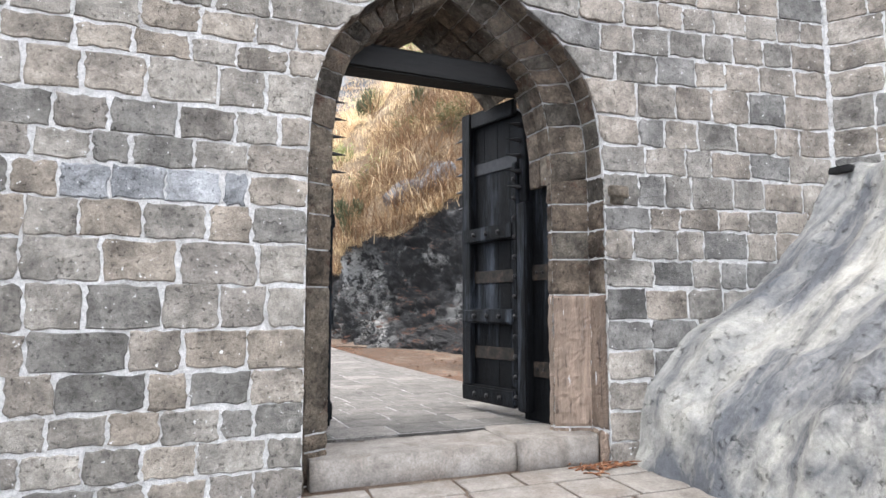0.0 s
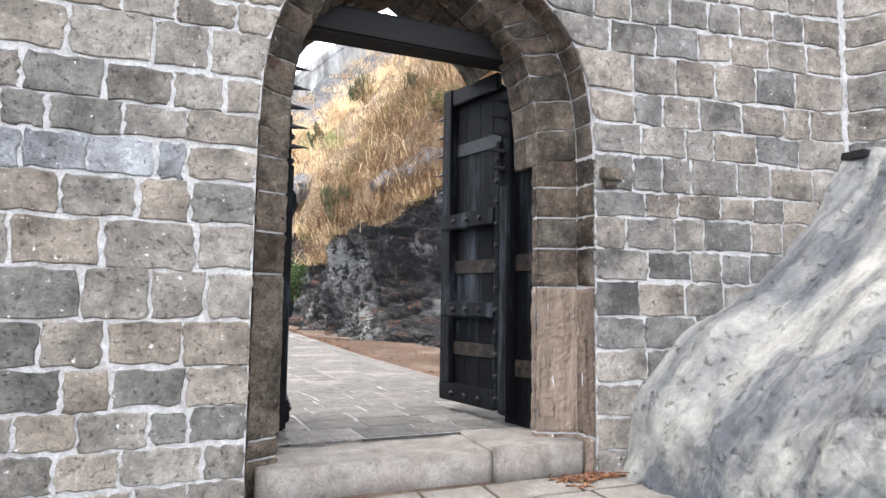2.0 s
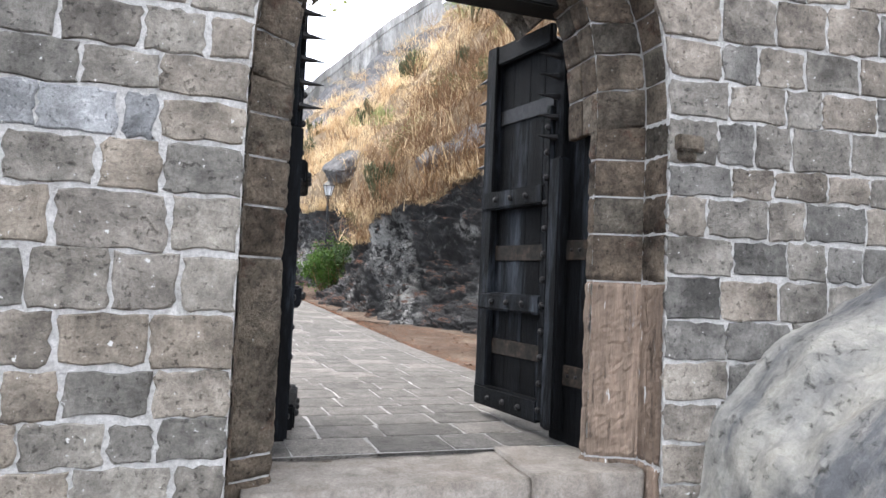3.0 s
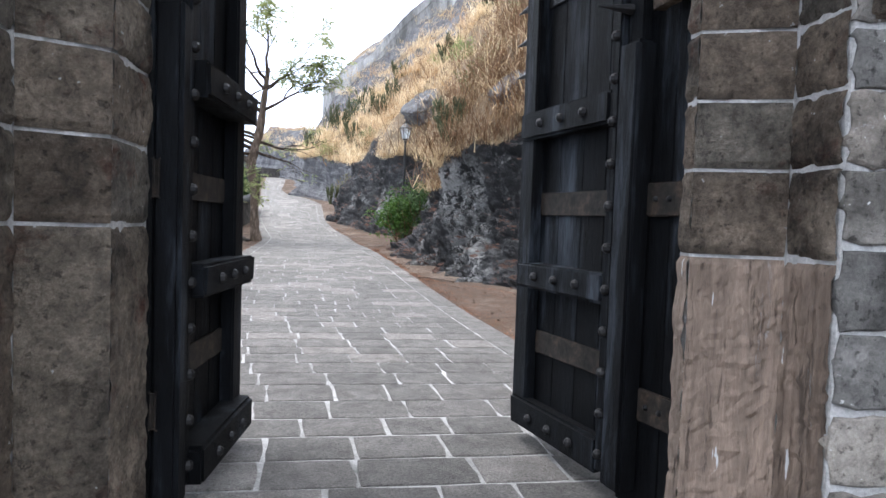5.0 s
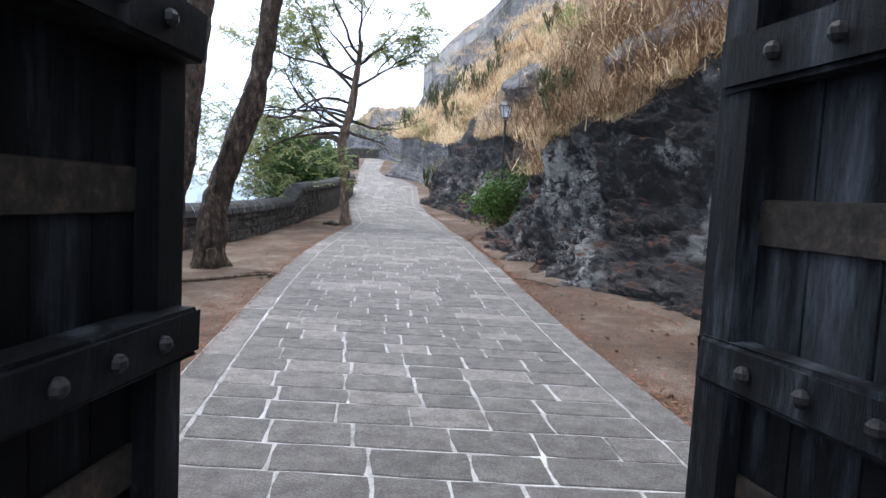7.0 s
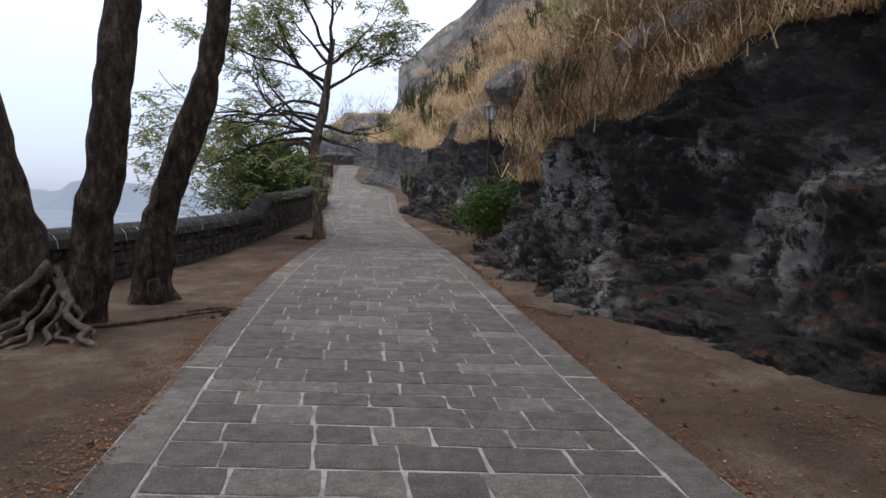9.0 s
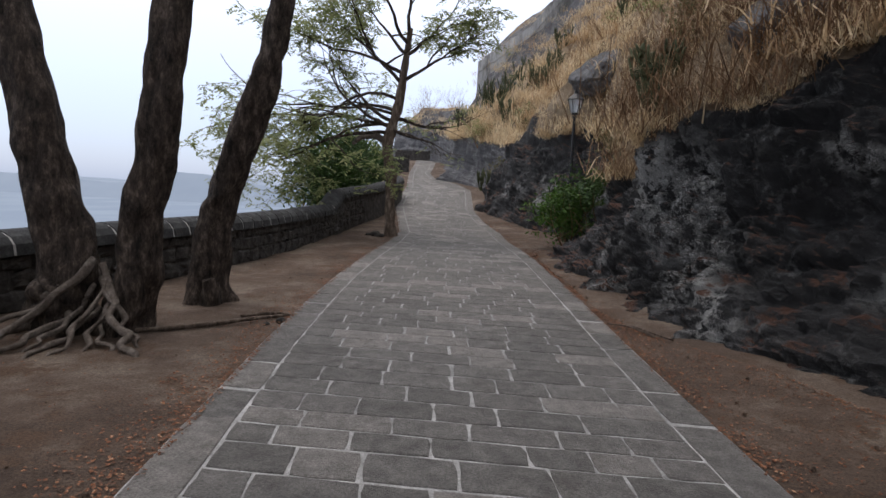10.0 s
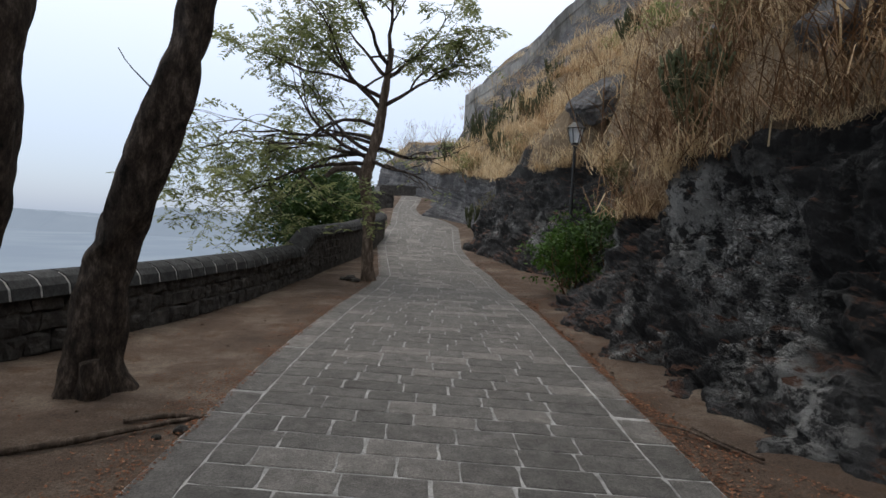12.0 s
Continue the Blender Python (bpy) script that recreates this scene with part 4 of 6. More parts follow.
def rough_stone(corners, toward, name, mat, drop=0.012, pits=0.011):
    """A worn block of the arch: its face a fine pitted grid that falls away raggedly at the joints."""
    a, b, c, d = [Vector(q) for q in corners]
    mid = (a + b + c + d) / 4
    out = (b - a).cross(d - a).normalized()
    flip = out.dot(Vector(toward) - mid) < 0
    if flip:
        out = -out
    nu, nv = max(4, int((b - a).length / 0.024)), max(4, int((d - a).length / 0.024))
    vs, fs = [], []
    for j in range(nv + 1):
        for i in range(nu + 1):
            u, v = i / nu, j / nv
            p = a.lerp(b, u).lerp(d.lerp(c, u), v)
            h = pits * (noise.fractal(p * 11, 0.8, 2.1, 4) + 0.8 * noise.noise(p * 45)) + 0.004
            if mat is M_PLASTER:
                h += 0.012 * noise.noise(((p.x + p.y) * 26, 0, p.z * 0.7)) + 0.006 * noise.noise(((p.x + p.y) * 60, 3, p.z * 1.5))
            h = max(h, -0.009)
            edge_v = min(v, 1 - v) * (d - a).length
            edge_u = min(u, 1 - u) * (b - a).length
            if edge_v < 0.02 + 0.008 * noise.noise(p * 14):
                h -= drop
            if edge_u < 0.004:
                h -= drop * 0.4
            vs.append(p + out * max(h, -0.0135))
    for j in range(nv):
        for i in range(nu):
            q = j * (nu + 1) + i
            f = (q, q + 1, q + nu + 2, q + nu + 1)
            fs.append(f[::-1] if flip else f)
    return mesh_object(name, vs, fs, mat, wall_gate)


def build_arch_stones():
    eye = Vector((1.92, 4.2, 2.2))
    front = Vector((1.92, 1.0, 2.0))
    for side in (-1, 1):
        n = 11
        for i in range(n):
            t0, t1 = side * (1 - i / n), side * (1 - (i + 1) / n)
            if abs(t1) < 1e-6:
                t1 = side * 1e-4
            # face of the ring, the step in front of it, the soffit behind
            facing([arc_outer(t0, Y_STEP), arc_inner(t0), arc_inner(t1), arc_outer(t1, Y_STEP)], front, "voussoir", M_RING, gap=0.006, bulge=0.006, inset=0.012, jitter=0.007, sub=5, flat=True, uneven=0.04)
            facing([arc_outer(t0, Y_FRONT + 0.012), arc_outer(t0, Y_STEP), arc_outer(t1, Y_STEP), arc_outer(t1, Y_FRONT + 0.012)], eye, "return_stone", M_RING, gap=0.006, bulge=0.004,
                   inset=0.015, jitter=0.005, sub=3, flat=True, uneven=0.05)
            for y0, y1 in ((Y_RING + 0.01, 4.76), (4.76, Y_BACK)):
                facing([arc_inner(t0, y0), arc_inner(t0, y1), arc_inner(t1, y1), arc_inner(t1, y0)], eye, "soffit_stone", M_RING, gap=0.007, bulge=0.006, inset=0.015, jitter=0.005, sub=3, flat=True, uneven=0.05)
    # vault that goes on over the doors
    n = 14
    for i in range(n):
        t0, t1 = -0.6 + 1.2 * i / n, -0.6 + 1.2 * (i + 1) / n
        y = Y_BACK + 0.01
        while y < 5.3:
            y1 = y + 0.28 + 0.06 * (i % 3)
            facing([arc_inner(t0, y), arc_inner(t0, y1), arc_inner(t1, y1), arc_inner(t1, y)], eye, "soffit_stone", M_RING, gap=0.007, bulge=0.008, inset=0.02, jitter=0.004, sub=2)
            y = y1
    # jambs below the spring
    for side, zs in ((-1, [0.27, 0.5, 0.62, 1.66, 1.93, 2.19, 2.42, 2.62]), (1, [0.15, 0.52, 1.62, 1.92, 2.16, 2.4, 2.62])):
        for i in range(len(zs) - 1):
            z0, z1 = zs[i], zs[i + 1]
            xo, xi = ARC_C + side * ARC_OUT, IN_C + side * ARC_IN
            mat = M_PLASTER if (side > 0 and i < 2) else M_RING

            def bed(xa, ya, xb, yb):
                return [Vector((xa, ya, z0 + 0.006)), Vector((xb, yb, z0 + 0.006)), Vector((xb, yb, z1 - 0.006)), Vector((xa, ya, z1 - 0.006))]

            rough_stone(bed(xo, Y_STEP, xi, Y_RING), front, "jamb_stone", mat)
            rough_stone(bed(xo, Y_FRONT + 0.002, xo, Y_STEP), eye, "jamb_stone", mat)
            rough_stone(bed(xi, Y_RING + 0.005, xi, Y_BACK if side < 0 else 4.66), Vector((1.92, 4.8, 1.5)), "jamb_stone", mat)
    # projecting bracket stone on the corner
    bm = bmesh.new()
    box(bm, (3.18, 4.17, 2.42), (3.36, 4.28, 2.52), 0.012, 0.004)
    box(bm, (3.2, 4.19, 2.36), (3.33, 4.28, 2.43), 0.012, 0.004)
    part("bracket", bm, M_RING, wall_gate, "worn projecting bracket stone")


# ---- stone water spout in the wall corner ----
def build_spout():
    t = thing("water_spout", pose(*(T_ORG + T_OUT * 0.0 + Vector((0, 0, 2.73)))), "short dark stone water spout in the wall corner", "spout")
    bm = bmesh.new()
    box(bm, (-0.06, -0.2, -0.02), (0.05, 0.12, 0.045), 0.012, 0.006)
    part("channel", bm, M_ROCK, t)


build_spout()


# ---- threshold step ----
def build_threshold():
    th = tagged(new("threshold"), "worn grey stone threshold step under the gate", "step", kind="structure")
    for x0, x1, y0 in ((0.8, 2.4, 4.4), (2.4, 3.12, 4.34)):
        bm = bmesh.new()
        bmesh.ops.create_grid(bm, x_segments=40, y_segments=12, size=0.5)
        for v in bm.verts:
            v.co = Vector((x0 + (v.co.x + 0.5) * (x1 - x0), y0 + (v.co.y + 0.5) * (5.02 - y0), 0.462))
        ext = bmesh.ops.extrude_face_region(bm, geom=bm.faces[:])
        for v in [g for g in ext["geom"] if isinstance(g, bmesh.types.BMVert)]:
            v.co.z = 0.15
        es = [e for e in bm.edges if all(abs(v.co.z - 0.462) < 1e-4 for v in e.verts) and all(abs(v.co.y - y0) < 1e-4 for v in e.verts)]
        bmesh.ops.bevel(bm, geom=es, offset=0.014, segments=2, affect="EDGES")
        for v in bm.verts:
            v.co += Vector((0, 0.035 * noise.noise(v.co * 2.5) + 0.012 * noise.noise(v.co * 9), 0.014 * noise.noise(v.co * 4))) + Vector((0, 0, 0.025 if x0 > 2 else 0))
        part("step_stone", bm, M_PAVE_WORN, th, smooth=True)


M_PAVE_WORN = surface("worn_step_stone", [(0.11, 0.096, 0.082), (0.19, 0.17, 0.15), (0.26, 0.24, 0.215)], 6, 12, 0.8, 0.5, 60, 0.01, patches=(0.14, 0.115, 0.095), patch_scale=2.5, patch_at=(0.5, 0.7))
build_threshold()

# ---- timber beam over the doors ----
bm = bmesh.new()
box(bm, (0.95, 4.82, 3.46), (2.93, 5.06, 3.68), 0.02, 0.008)
tagged(part("lintel_beam", bm, M_BEAM, None), "dark timber lintel beam under the gate arch", "beam", kind="structure")


# ---- gate doors ----
def door_leaf(m, mirror, W, proud, label):
    """A leaf in its own frame: x from the hinge to the free edge, y towards the passage (thickness), z from its foot."""
    H, T = 2.95, 0.07
    S = W - 0.79
    d = thing("gate_door", m, label, "door", "pair of gate doors")

    def add(name, fn, mat, lab="", on=None):
        b = bmesh.new()
        fn(b)
        if mirror:
            for v in b.verts:
                v.co.y = -v.co.y
        return part(name, b, mat, on or d, lab)

    def top_at(x):
        k = (x - (W - 1.05)) / 0.5
        return H if k > 1 else H - 0.4 * (1 - max(k, -0.1)) ** 1.7

    edges = [0.0, S - 0.19, S - 0.05, S + 0.12, S + 0.3, S + 0.5, W]
    if edges[1] > 0.2:
        edges.insert(1, edges[1] * 0.48)
    for i in range(len(edges) - 1):
        def plank(bm_, a=edges[i] + 0.0012, c=edges[i + 1] - 0.0012):
            box(bm_, (a, -T, -0.1 if a < S - 0.1 else 0.02), (c, 0, 1.0), 0.0025)
            for v in bm_.verts:
                if v.co.z > 0.9:
                    v.co.z = top_at(v.co.x)
        add("plank", plank, M_WOOD)
    stile = add("stile", lambda bm_: box(bm_, (W - 0.13, 0, 0.02), (W + 0.012, 0.07, H), 0.01, 0.004), M_WOOD)
    add("post", lambda bm_: box(bm_, (S - 0.19, 0, -0.02), (S - 0.063, 0.1, 1.9), 0.014, 0.005), M_WOOD)
    add("post", lambda bm_: box(bm_, (S - 0.16, 0, 1.903), (S - 0.063, 0.055, top_at(S - 0.1) - 0.01), 0.01, 0.004), M_WOOD)
    strip = add("stud_strip", lambda bm_: box(bm_, (S - 0.06, 0, 0.02), (S, 0.085, 2.3), 0.01, 0.004), M_WOOD)
    rails = []
    for z0, z1 in ((0.0, 0.16), (0.77, 0.91), (1.58, 1.73)):
        rails.append(add("rail", lambda bm_, z0=z0, z1=z1: box(bm_, (S + 0.004, 0.002, z0), (W - 0.005, proud, z1), 0.014, 0.005), M_WOOD))
    add("top_rail", lambda bm_: box(bm_, (S + 0.003, 0, H - 0.17), (W - 0.133, 0.06, H - 0.01), 0.01, 0.003), M_WOOD)
    for z in (0.42, 1.17, 2.28):
        add("iron_strap", lambda bm_, z=z: box(bm_, (S + 0.004, 0.002, z), (W - 0.133, 0.014, z + 0.12), 0.003, 0.002), M_RUST if z < 2 else M_IRON, "flat rusty iron strap")
    for z in (0.3, 1.17, 2.12):
        add("hinge_strap", lambda bm_, z=z: box(bm_, (0.005, 0.002, z), (S - 0.193, 0.024, z + 0.14), 0.005, 0.002), M_RUST, "iron hinge strap")

    def stud(x, y, z, r=0.024, on=None):
        def fn(bm_):
            bmesh.ops.create_uvsphere(bm_, u_segments=8, v_segments=5, radius=r, matrix=Matrix.Translation((x, y, z)) @ Matrix.Diagonal((1, 0.95, 1, 1)))
        add("stud", fn, M_IRON, on=on)

    for k in range(12):
        stud(S - 0.03, 0.09, 0.1 + k * 0.185, on=strip)
    for rail, z in zip(rails, (0.075, 0.84, 1.655)):
        for k in range(3):
            stud(S + 0.2 + k * 0.19, proud + 0.004, z, on=rail)
    for k in range(11):
        stud(W + 0.016, 0.03, 0.12 + k * 0.165, on=stile)
    if S > 0.3:
        for z in (0.37, 1.24, 2.19):
            stud(0.09, 0.026, z, 0.013)
            stud(0.17, 0.026, z, 0.013)

    def spike(x, z, along):
        def fn(bm_):
            n = Vector((1, 0, 0)) if along else Vector((0.2, 0.97, 0))
            q = Vector((0, 0, 1)).rotation_difference(n).to_matrix().to_4x4()
            p = Vector((x, 0.03 if along else 0.06, z))
            bmesh.ops.create_cone(bm_, segments=6, radius1=0.026, radius2=0.002, depth=0.16, cap_ends=True, matrix=Matrix.Translation(p + n * 0.08) @ q)
        add("spike", fn, M_IRON, on=stile if along else None)

    for k in range(5):
        spike(W + 0.005, 1.96 + k * 0.185, True)
        spike(S - 0.09, 2.05 + k * 0.15, False)
    return d


def leaf_pose(hinge, free):
    h, f = Vector(hinge), Vector(free)
    x = (f - h).normalized()
    z = Vector((0, 0, 1))
    y = z.cross(x)
    return Matrix(((x.x, y.x, 0, h.x), (x.y, y.y, 0, h.y), (0, 0, 1, h.z), (0, 0, 0, 1)))


door_r = door_leaf(leaf_pose((2.98, 4.79, 0.59), (2.69, 5.96, 0.59)), False, 1.21, 0.085, "heavy black studded timber gate leaf standing open")
door_l = door_leaf(leaf_pose((0.95, 4.98, 0.59), (1.05, 5.96, 0.59)), True, 0.985, 0.14, "black spiked timber gate leaf swung open against the passage")


# ---- pale boulder by the wall ----
def build_boulder():
    vs, fs = [], []
    nu, nv = 110, 100
    for j in range(nv + 1):
        for i in range(nu + 1):
            u, v = i / nu, j / nv
            # from the path side (u 0) up to the wall (u 1); v runs from the wall corner towards the walker
            seat = [(0, 3.3), (0.1, 3.4), (0.24, 3.5), (0.4, 3.8), (0.52, 4.2), (0.66, 4.7), (0.8, 5.15), (0.9, 5.4), (1, 5.8)]
            lift = [(0, 0.05), (0.1, 0.4), (0.24, 0.85), (0.4, 1.2), (0.52, 1.46), (0.66, 1.8), (0.8, 2.3), (0.9, 2.7), (1, 3.05)]
            x = lerp_at(seat, u)
            p = Vector((x + 0.15 * v * (1 - u) + 0.9 * v * u, 4.32 - 0.155 * (x - 3.15) - 4.1 * v, lerp_at(lift, u) * (1 - 0.12 * math.sin(v * 3) * (1 - u)) + 0.3 * v * u))
            run, out = 0.65 * p.x + 0.75 * p.z, 0.75 * p.x - 0.65 * p.z
            q = Vector((run * 0.32, p.y + 0.25 * p.x, out * 0.8))
            k = noise.ridged_multi_fractal(q * 1.1, 0.9, 2.0, 5, 1.0, 2.0) - 1.0
            vd = noise.voronoi(Vector((run * 0.7, q.y * 1.5, out)) + Vector((0.3, 0.3, 0.3)) * noise.noise(p * 2), distance_metric="DISTANCE")[0]
            crack = min(0.12, vd[1] - vd[0])
            low = max(0.0, 1 - u * 3.5)
            vb = noise.voronoi(p * 3.2, distance_metric="DISTANCE")[0]
            p += Vector((-0.5, -0.3, 0.7)) * (0.17 * k + 0.05 * noise.fractal(p * 3, 0.8, 2.2, 5) + 0.4 * (crack - 0.08) + low * 0.45 * (min(0.15, vb[1] - vb[0]) - 0.08)) * min(1, 0.3 + u * 4) * min(1, 0.35 + v * 6)
            vs.append(p)
    for j in range(nv):
        for i in range(nu):
            a = j * (nu + 1) + i
            fs.append((a, a + 1, a + nu + 2, a + nu + 1))
    tagged(mesh_object("rock_outcrop", vs, fs, M_PALE, smooth=True), "pale grey weathered rock outcrop rising against the gate wall", "rock", kind="structure")


build_boulder()


# ---- parapet ----
def build_parapet():
    par = tagged(new("parapet_wall"), "low rough stone parapet wall with rounded coping", "wall", kind="structure")
    line = []
    for y in np.arange(5.0, 35.5, 0.12):
        line.append(Vector((lerp_at(PARAPET, y), y, level(y))))
    line = [Vector(p) for p in smooth_line([tuple(line[i]) for i in range(0, len(line), 8)], 8)]
    vs, fs = [], []
    rise = [(22.9, 0.0), (24.0, 0.4), (30, 0.36), (35.4, 0.16)]
    line = [p + Vector((0, 0, 0.04 + lerp_at(rise, p.y))) for p in line]
    prof = [(0.2, -0.75), (0.19, -0.1), (0.19, 0.3), (0.18, 0.42), (0.2, 0.53), (-0.2, 0.53), (-0.19, 0.3), (-0.2, -1.2)]
    n = len(prof)
    frames = []
    for i, p in enumerate(line):
        d = (line[min(i + 1, len(line) - 1)] - line[max(i - 1, 0)])
        d.z = 0
        d.normalize()
        side = Vector((d.y, -d.x, 0))
        frames.append((p, side, d))
        for a, h in prof:
            q = p + side * a + Vector((0, 0, h))
            vs.append(q + side * 0.05 * noise.noise(q * 3.1) + side * 0.04 * noise.noise(q * 7))
    for i in range(len(line) - 1):
        for k in range(n):
            fs.append((i * n + k, i * n + (k + 1) % n, (i + 1) * n + (k + 1) % n, (i + 1) * n + k))
    fs.append(tuple(range(n)))
    fs.append(tuple(range((len(line) - 1) * n, len(line) * n))[::-1])
    mesh_object("wall_body", vs, fs, M_PARAPET, par)
    # rubble stones on the path side
    rng = random.Random(14)
    ends = [0.0]
    for i in range(1, len(line)):
        ends.append(ends[-1] + (line[i] - line[i - 1]).length)

    def face_at(dist, h):
        i = int(np.searchsorted(ends, dist)) - 1
        i = max(0, min(i, len(line) - 2))
        p, side, d = frames[i]
        q = p.lerp(frames[i + 1][0], (dist - ends[i]) / max(1e-6, ends[i + 1] - ends[i]))
        return q + side * 0.2 + Vector((0, 0, h)), side

    for h0, h1 in ((-0.3, -0.1), (-0.1, 0.14), (0.14, 0.35), (0.35, 0.525)):
        c = 5.5 + rng.uniform(0, 0.3)
        while c < 21.5:
            c1 = c + rng.uniform(0.18, 0.5)
            (a, side), (b, _) = face_at(c, h0), face_at(c1, h0)
            t0, t1 = face_at(c + rng.uniform(-0.03, 0.03), h1 + rng.uniform(-0.02, 0.02))[0], face_at(c1 + rng.uniform(-0.03, 0.03), h1 + rng.uniform(-0.02, 0.02))[0]
            q = [a, b, t1, t0]
            if (b - a).cross(t0 - a).dot(side) < 0:
                q = q[::-1]
            stone("rubble_stone", q, side, M_PARAPET, par, depth=0.08, gap=0.012, bulge=0.03 * rng.uniform(0.6, 1.4), inset=0.035, jitter=0.014, sub=3, uneven=0.5)
            c = c1
    # coping: half-round stones with pale joints between
    step = 3
    for i in range(0, len(line) - step, step):
        pts = frames[i:i + step + 1]
        vs, fs = [], []
        m = 9
        for j, (p, side, d) in enumerate(pts):
            q = p + d * (0.018 if j == 0 else -0.018 if j == step else 0)
            for k in range(m):
                th = math.pi * k / (m - 1)
                r = 0.28 * (1 + 0.05 * noise.noise(q * 3 + Vector((th, 0, 0))))
                vs.append(q + side * (r * math.cos(th)) + Vector((0, 0, 0.51 + 0.25 * math.sin(th) ** 0.8)))
        for j in range(step):
            for k in range(m - 1):
                a = j * m + k
                fs.append((a, a + 1, a + m + 1, a + m))
            fs.append((j * m + m - 1, j * m, (j + 1) * m, (j + 1) * m + m - 1))
        fs += [tuple(range(m))[::-1], tuple(range(step * m, step * m + m))]
        mesh_object("coping_stone", vs, fs, M_COPING, par, smooth=False)
    vs, fs = [], []
    m = 9
    for j, (p, side, d) in enumerate(frames):
        for k in range(m):
            th = math.pi * k / (m - 1)
            vs.append(p + side * (0.27 * math.cos(th)) + Vector((0, 0, 0.51 + 0.238 * math.sin(th) ** 0.8)))
    for j in range(len(frames) - 1):
        for k in range(m - 1):
            a = j * m + k
            fs.append((a, a + 1, a + m + 1, a + m))
    mesh_object("joint_bed", vs, fs, M_MORTAR, par)


build_parapet()


# ---- fort wall on the skyline ----
def build_fort_wall():
    crest = [(-0.54, 12.9), (1.8, 14.6), (3.4, 15.7), (6.05, 19.1), (7.5, 20.5), (12, 25), (18, 30)]
    vs, fs = [], []
    n = 60
    for i in range(n + 1):
        x = -0.54 + 18 * i / n
        top = lerp_at(crest, x) + 0.12 * noise.noise((x * 1.7, 0, 0))
        bulge = 0.25 * noise.noise((x * 0.4, 3, 0))
        vs += [(x, 56.6 + bulge, top - 9), (x, 57 + bulge, top - 0.9), (x, 56.93 + bulge, top - 0.85), (x, 57 + bulge, top), (x, 58.2, top), (x, 58.4, top - 9)]
    for i in range(n):
        for k in range(5):
            a = i * 6 + k
            fs.append((a, a + 6, a + 7, a + 1))
    fs += [tuple(range(6)), tuple(range(n * 6, n * 6 + 6))[::-1]]
    wall = tagged(mesh_object("fort_wall", vs, fs, M_CLIFF), "pale weathered fort wall along the hilltop", "wall", kind="structure")
    # courses of large blocks standing a little proud
    rng = random.Random(19)
    pieces = []
    for c in range(9):
        x = -0.3 + rng.uniform(0, 0.5)
        while x < 10:
            x1 = x + rng.uniform(0.5, 1.0)
            t0, t1 = lerp_at(crest, x) - 1.05 - 0.42 * c, lerp_at(crest, x1) - 1.05 - 0.42 * c
            y0, y1 = 57 + 0.25 * noise.noise((x * 0.4, 3, 0)) - 0.05 * c * 0.4, 57 + 0.25 * noise.noise((x1 * 0.4, 3, 0)) - 0.05 * c * 0.4
            if rng.random() < 0.8:
                pieces.append(stone_shape([(x, y0, t0 - 0.42), (x1, y1, t1 - 0.42), (x1, y1, t1), (x, y0, t0)], (0, -1, 0), depth=0.2, gap=0.03, bulge=0.06, inset=0.05, jitter=0.03))
            x = x1
    v, f = joined(pieces)
    tagged(mesh_object("block", v, f, M_CLIFF, wall), kind="stuff")


build_fort_wall()


# ---- path lamp ----
def build_lamp():
    x, y = 3.62, 24.3
    m = pose(x, y, level(y) + 0.62)
    lamp = thing("street_lamp", m, "black iron lantern on a tall post beside the rock", "lamp")
    v, f = tube([(0, 0, -0.7), (0, 0, 0.12), (0, 0, 0.16), (0, 0, 0.7), (0, 0, 0.75), (0, 0, 2.9)], [0.11, 0.11, 0.075, 0.065, 0.042, 0.036], 12)
    mesh_object("post", v, f, M_LAMP, lamp, smooth=False)
    for z, r in ((2.9, 0.07), (2.98, 0.1), (0.74, 0.075)):
        bm = bmesh.new()
        bmesh.ops.create_cone(bm, segments=12, radius1=r, radius2=r * 0.8, depth=0.05, cap_ends=True, matrix=Matrix.Translation((0, 0, z)))
        part("collar", bm, M_LAMP, lamp)
    bm = bmesh.new()
    bmesh.ops.create_cone(bm, segments=6, radius1=0.115, radius2=0.2, depth=0.34, cap_ends=True, matrix=Matrix.Translation((0, 0, 3.18)))
    glass = part("lantern_glass", bm, M_GLASS, lamp, "pale frosted lantern glass")
    bm = bmesh.new()
    for k in range(6):
        a = math.pi / 3 * k
        p0, p1 = Vector((math.cos(a) * 0.118, math.sin(a) * 0.118, 3.0)), Vector((math.cos(a) * 0.205, math.sin(a) * 0.205, 3.36))
        c = (p0 + p1) / 2
        q = Vector((0, 0, 1)).rotation_difference(p1 - p0).to_matrix().to_4x4()
        bmesh.ops.create_cone(bm, segments=5, radius1=0.012, radius2=0.012, depth=(p1 - p0).length, matrix=Matrix.Translation(c) @ q)
    part("lantern_frame", bm, M_LAMP, glass)
    bm = bmesh.new()
    bmesh.ops.create_cone(bm, segments=6, radius1=0.26, radius2=0.07, depth=0.16, cap_ends=True, matrix=Matrix.Translation((0, 0, 3.44)))
    bmesh.ops.create_cone(bm, segments=6, radius1=0.06, radius2=0.05, depth=0.08, cap_ends=True, matrix=Matrix.Translation((0, 0, 3.55)))
    bmesh.ops.create_cone(bm, segments=6, radius1=0.03, radius2=0.003, depth=0.14, cap_ends=True, matrix=Matrix.Translation((0, 0, 3.65)))
    part("lantern_roof", bm, M_LAMP, lamp)


build_lamp()


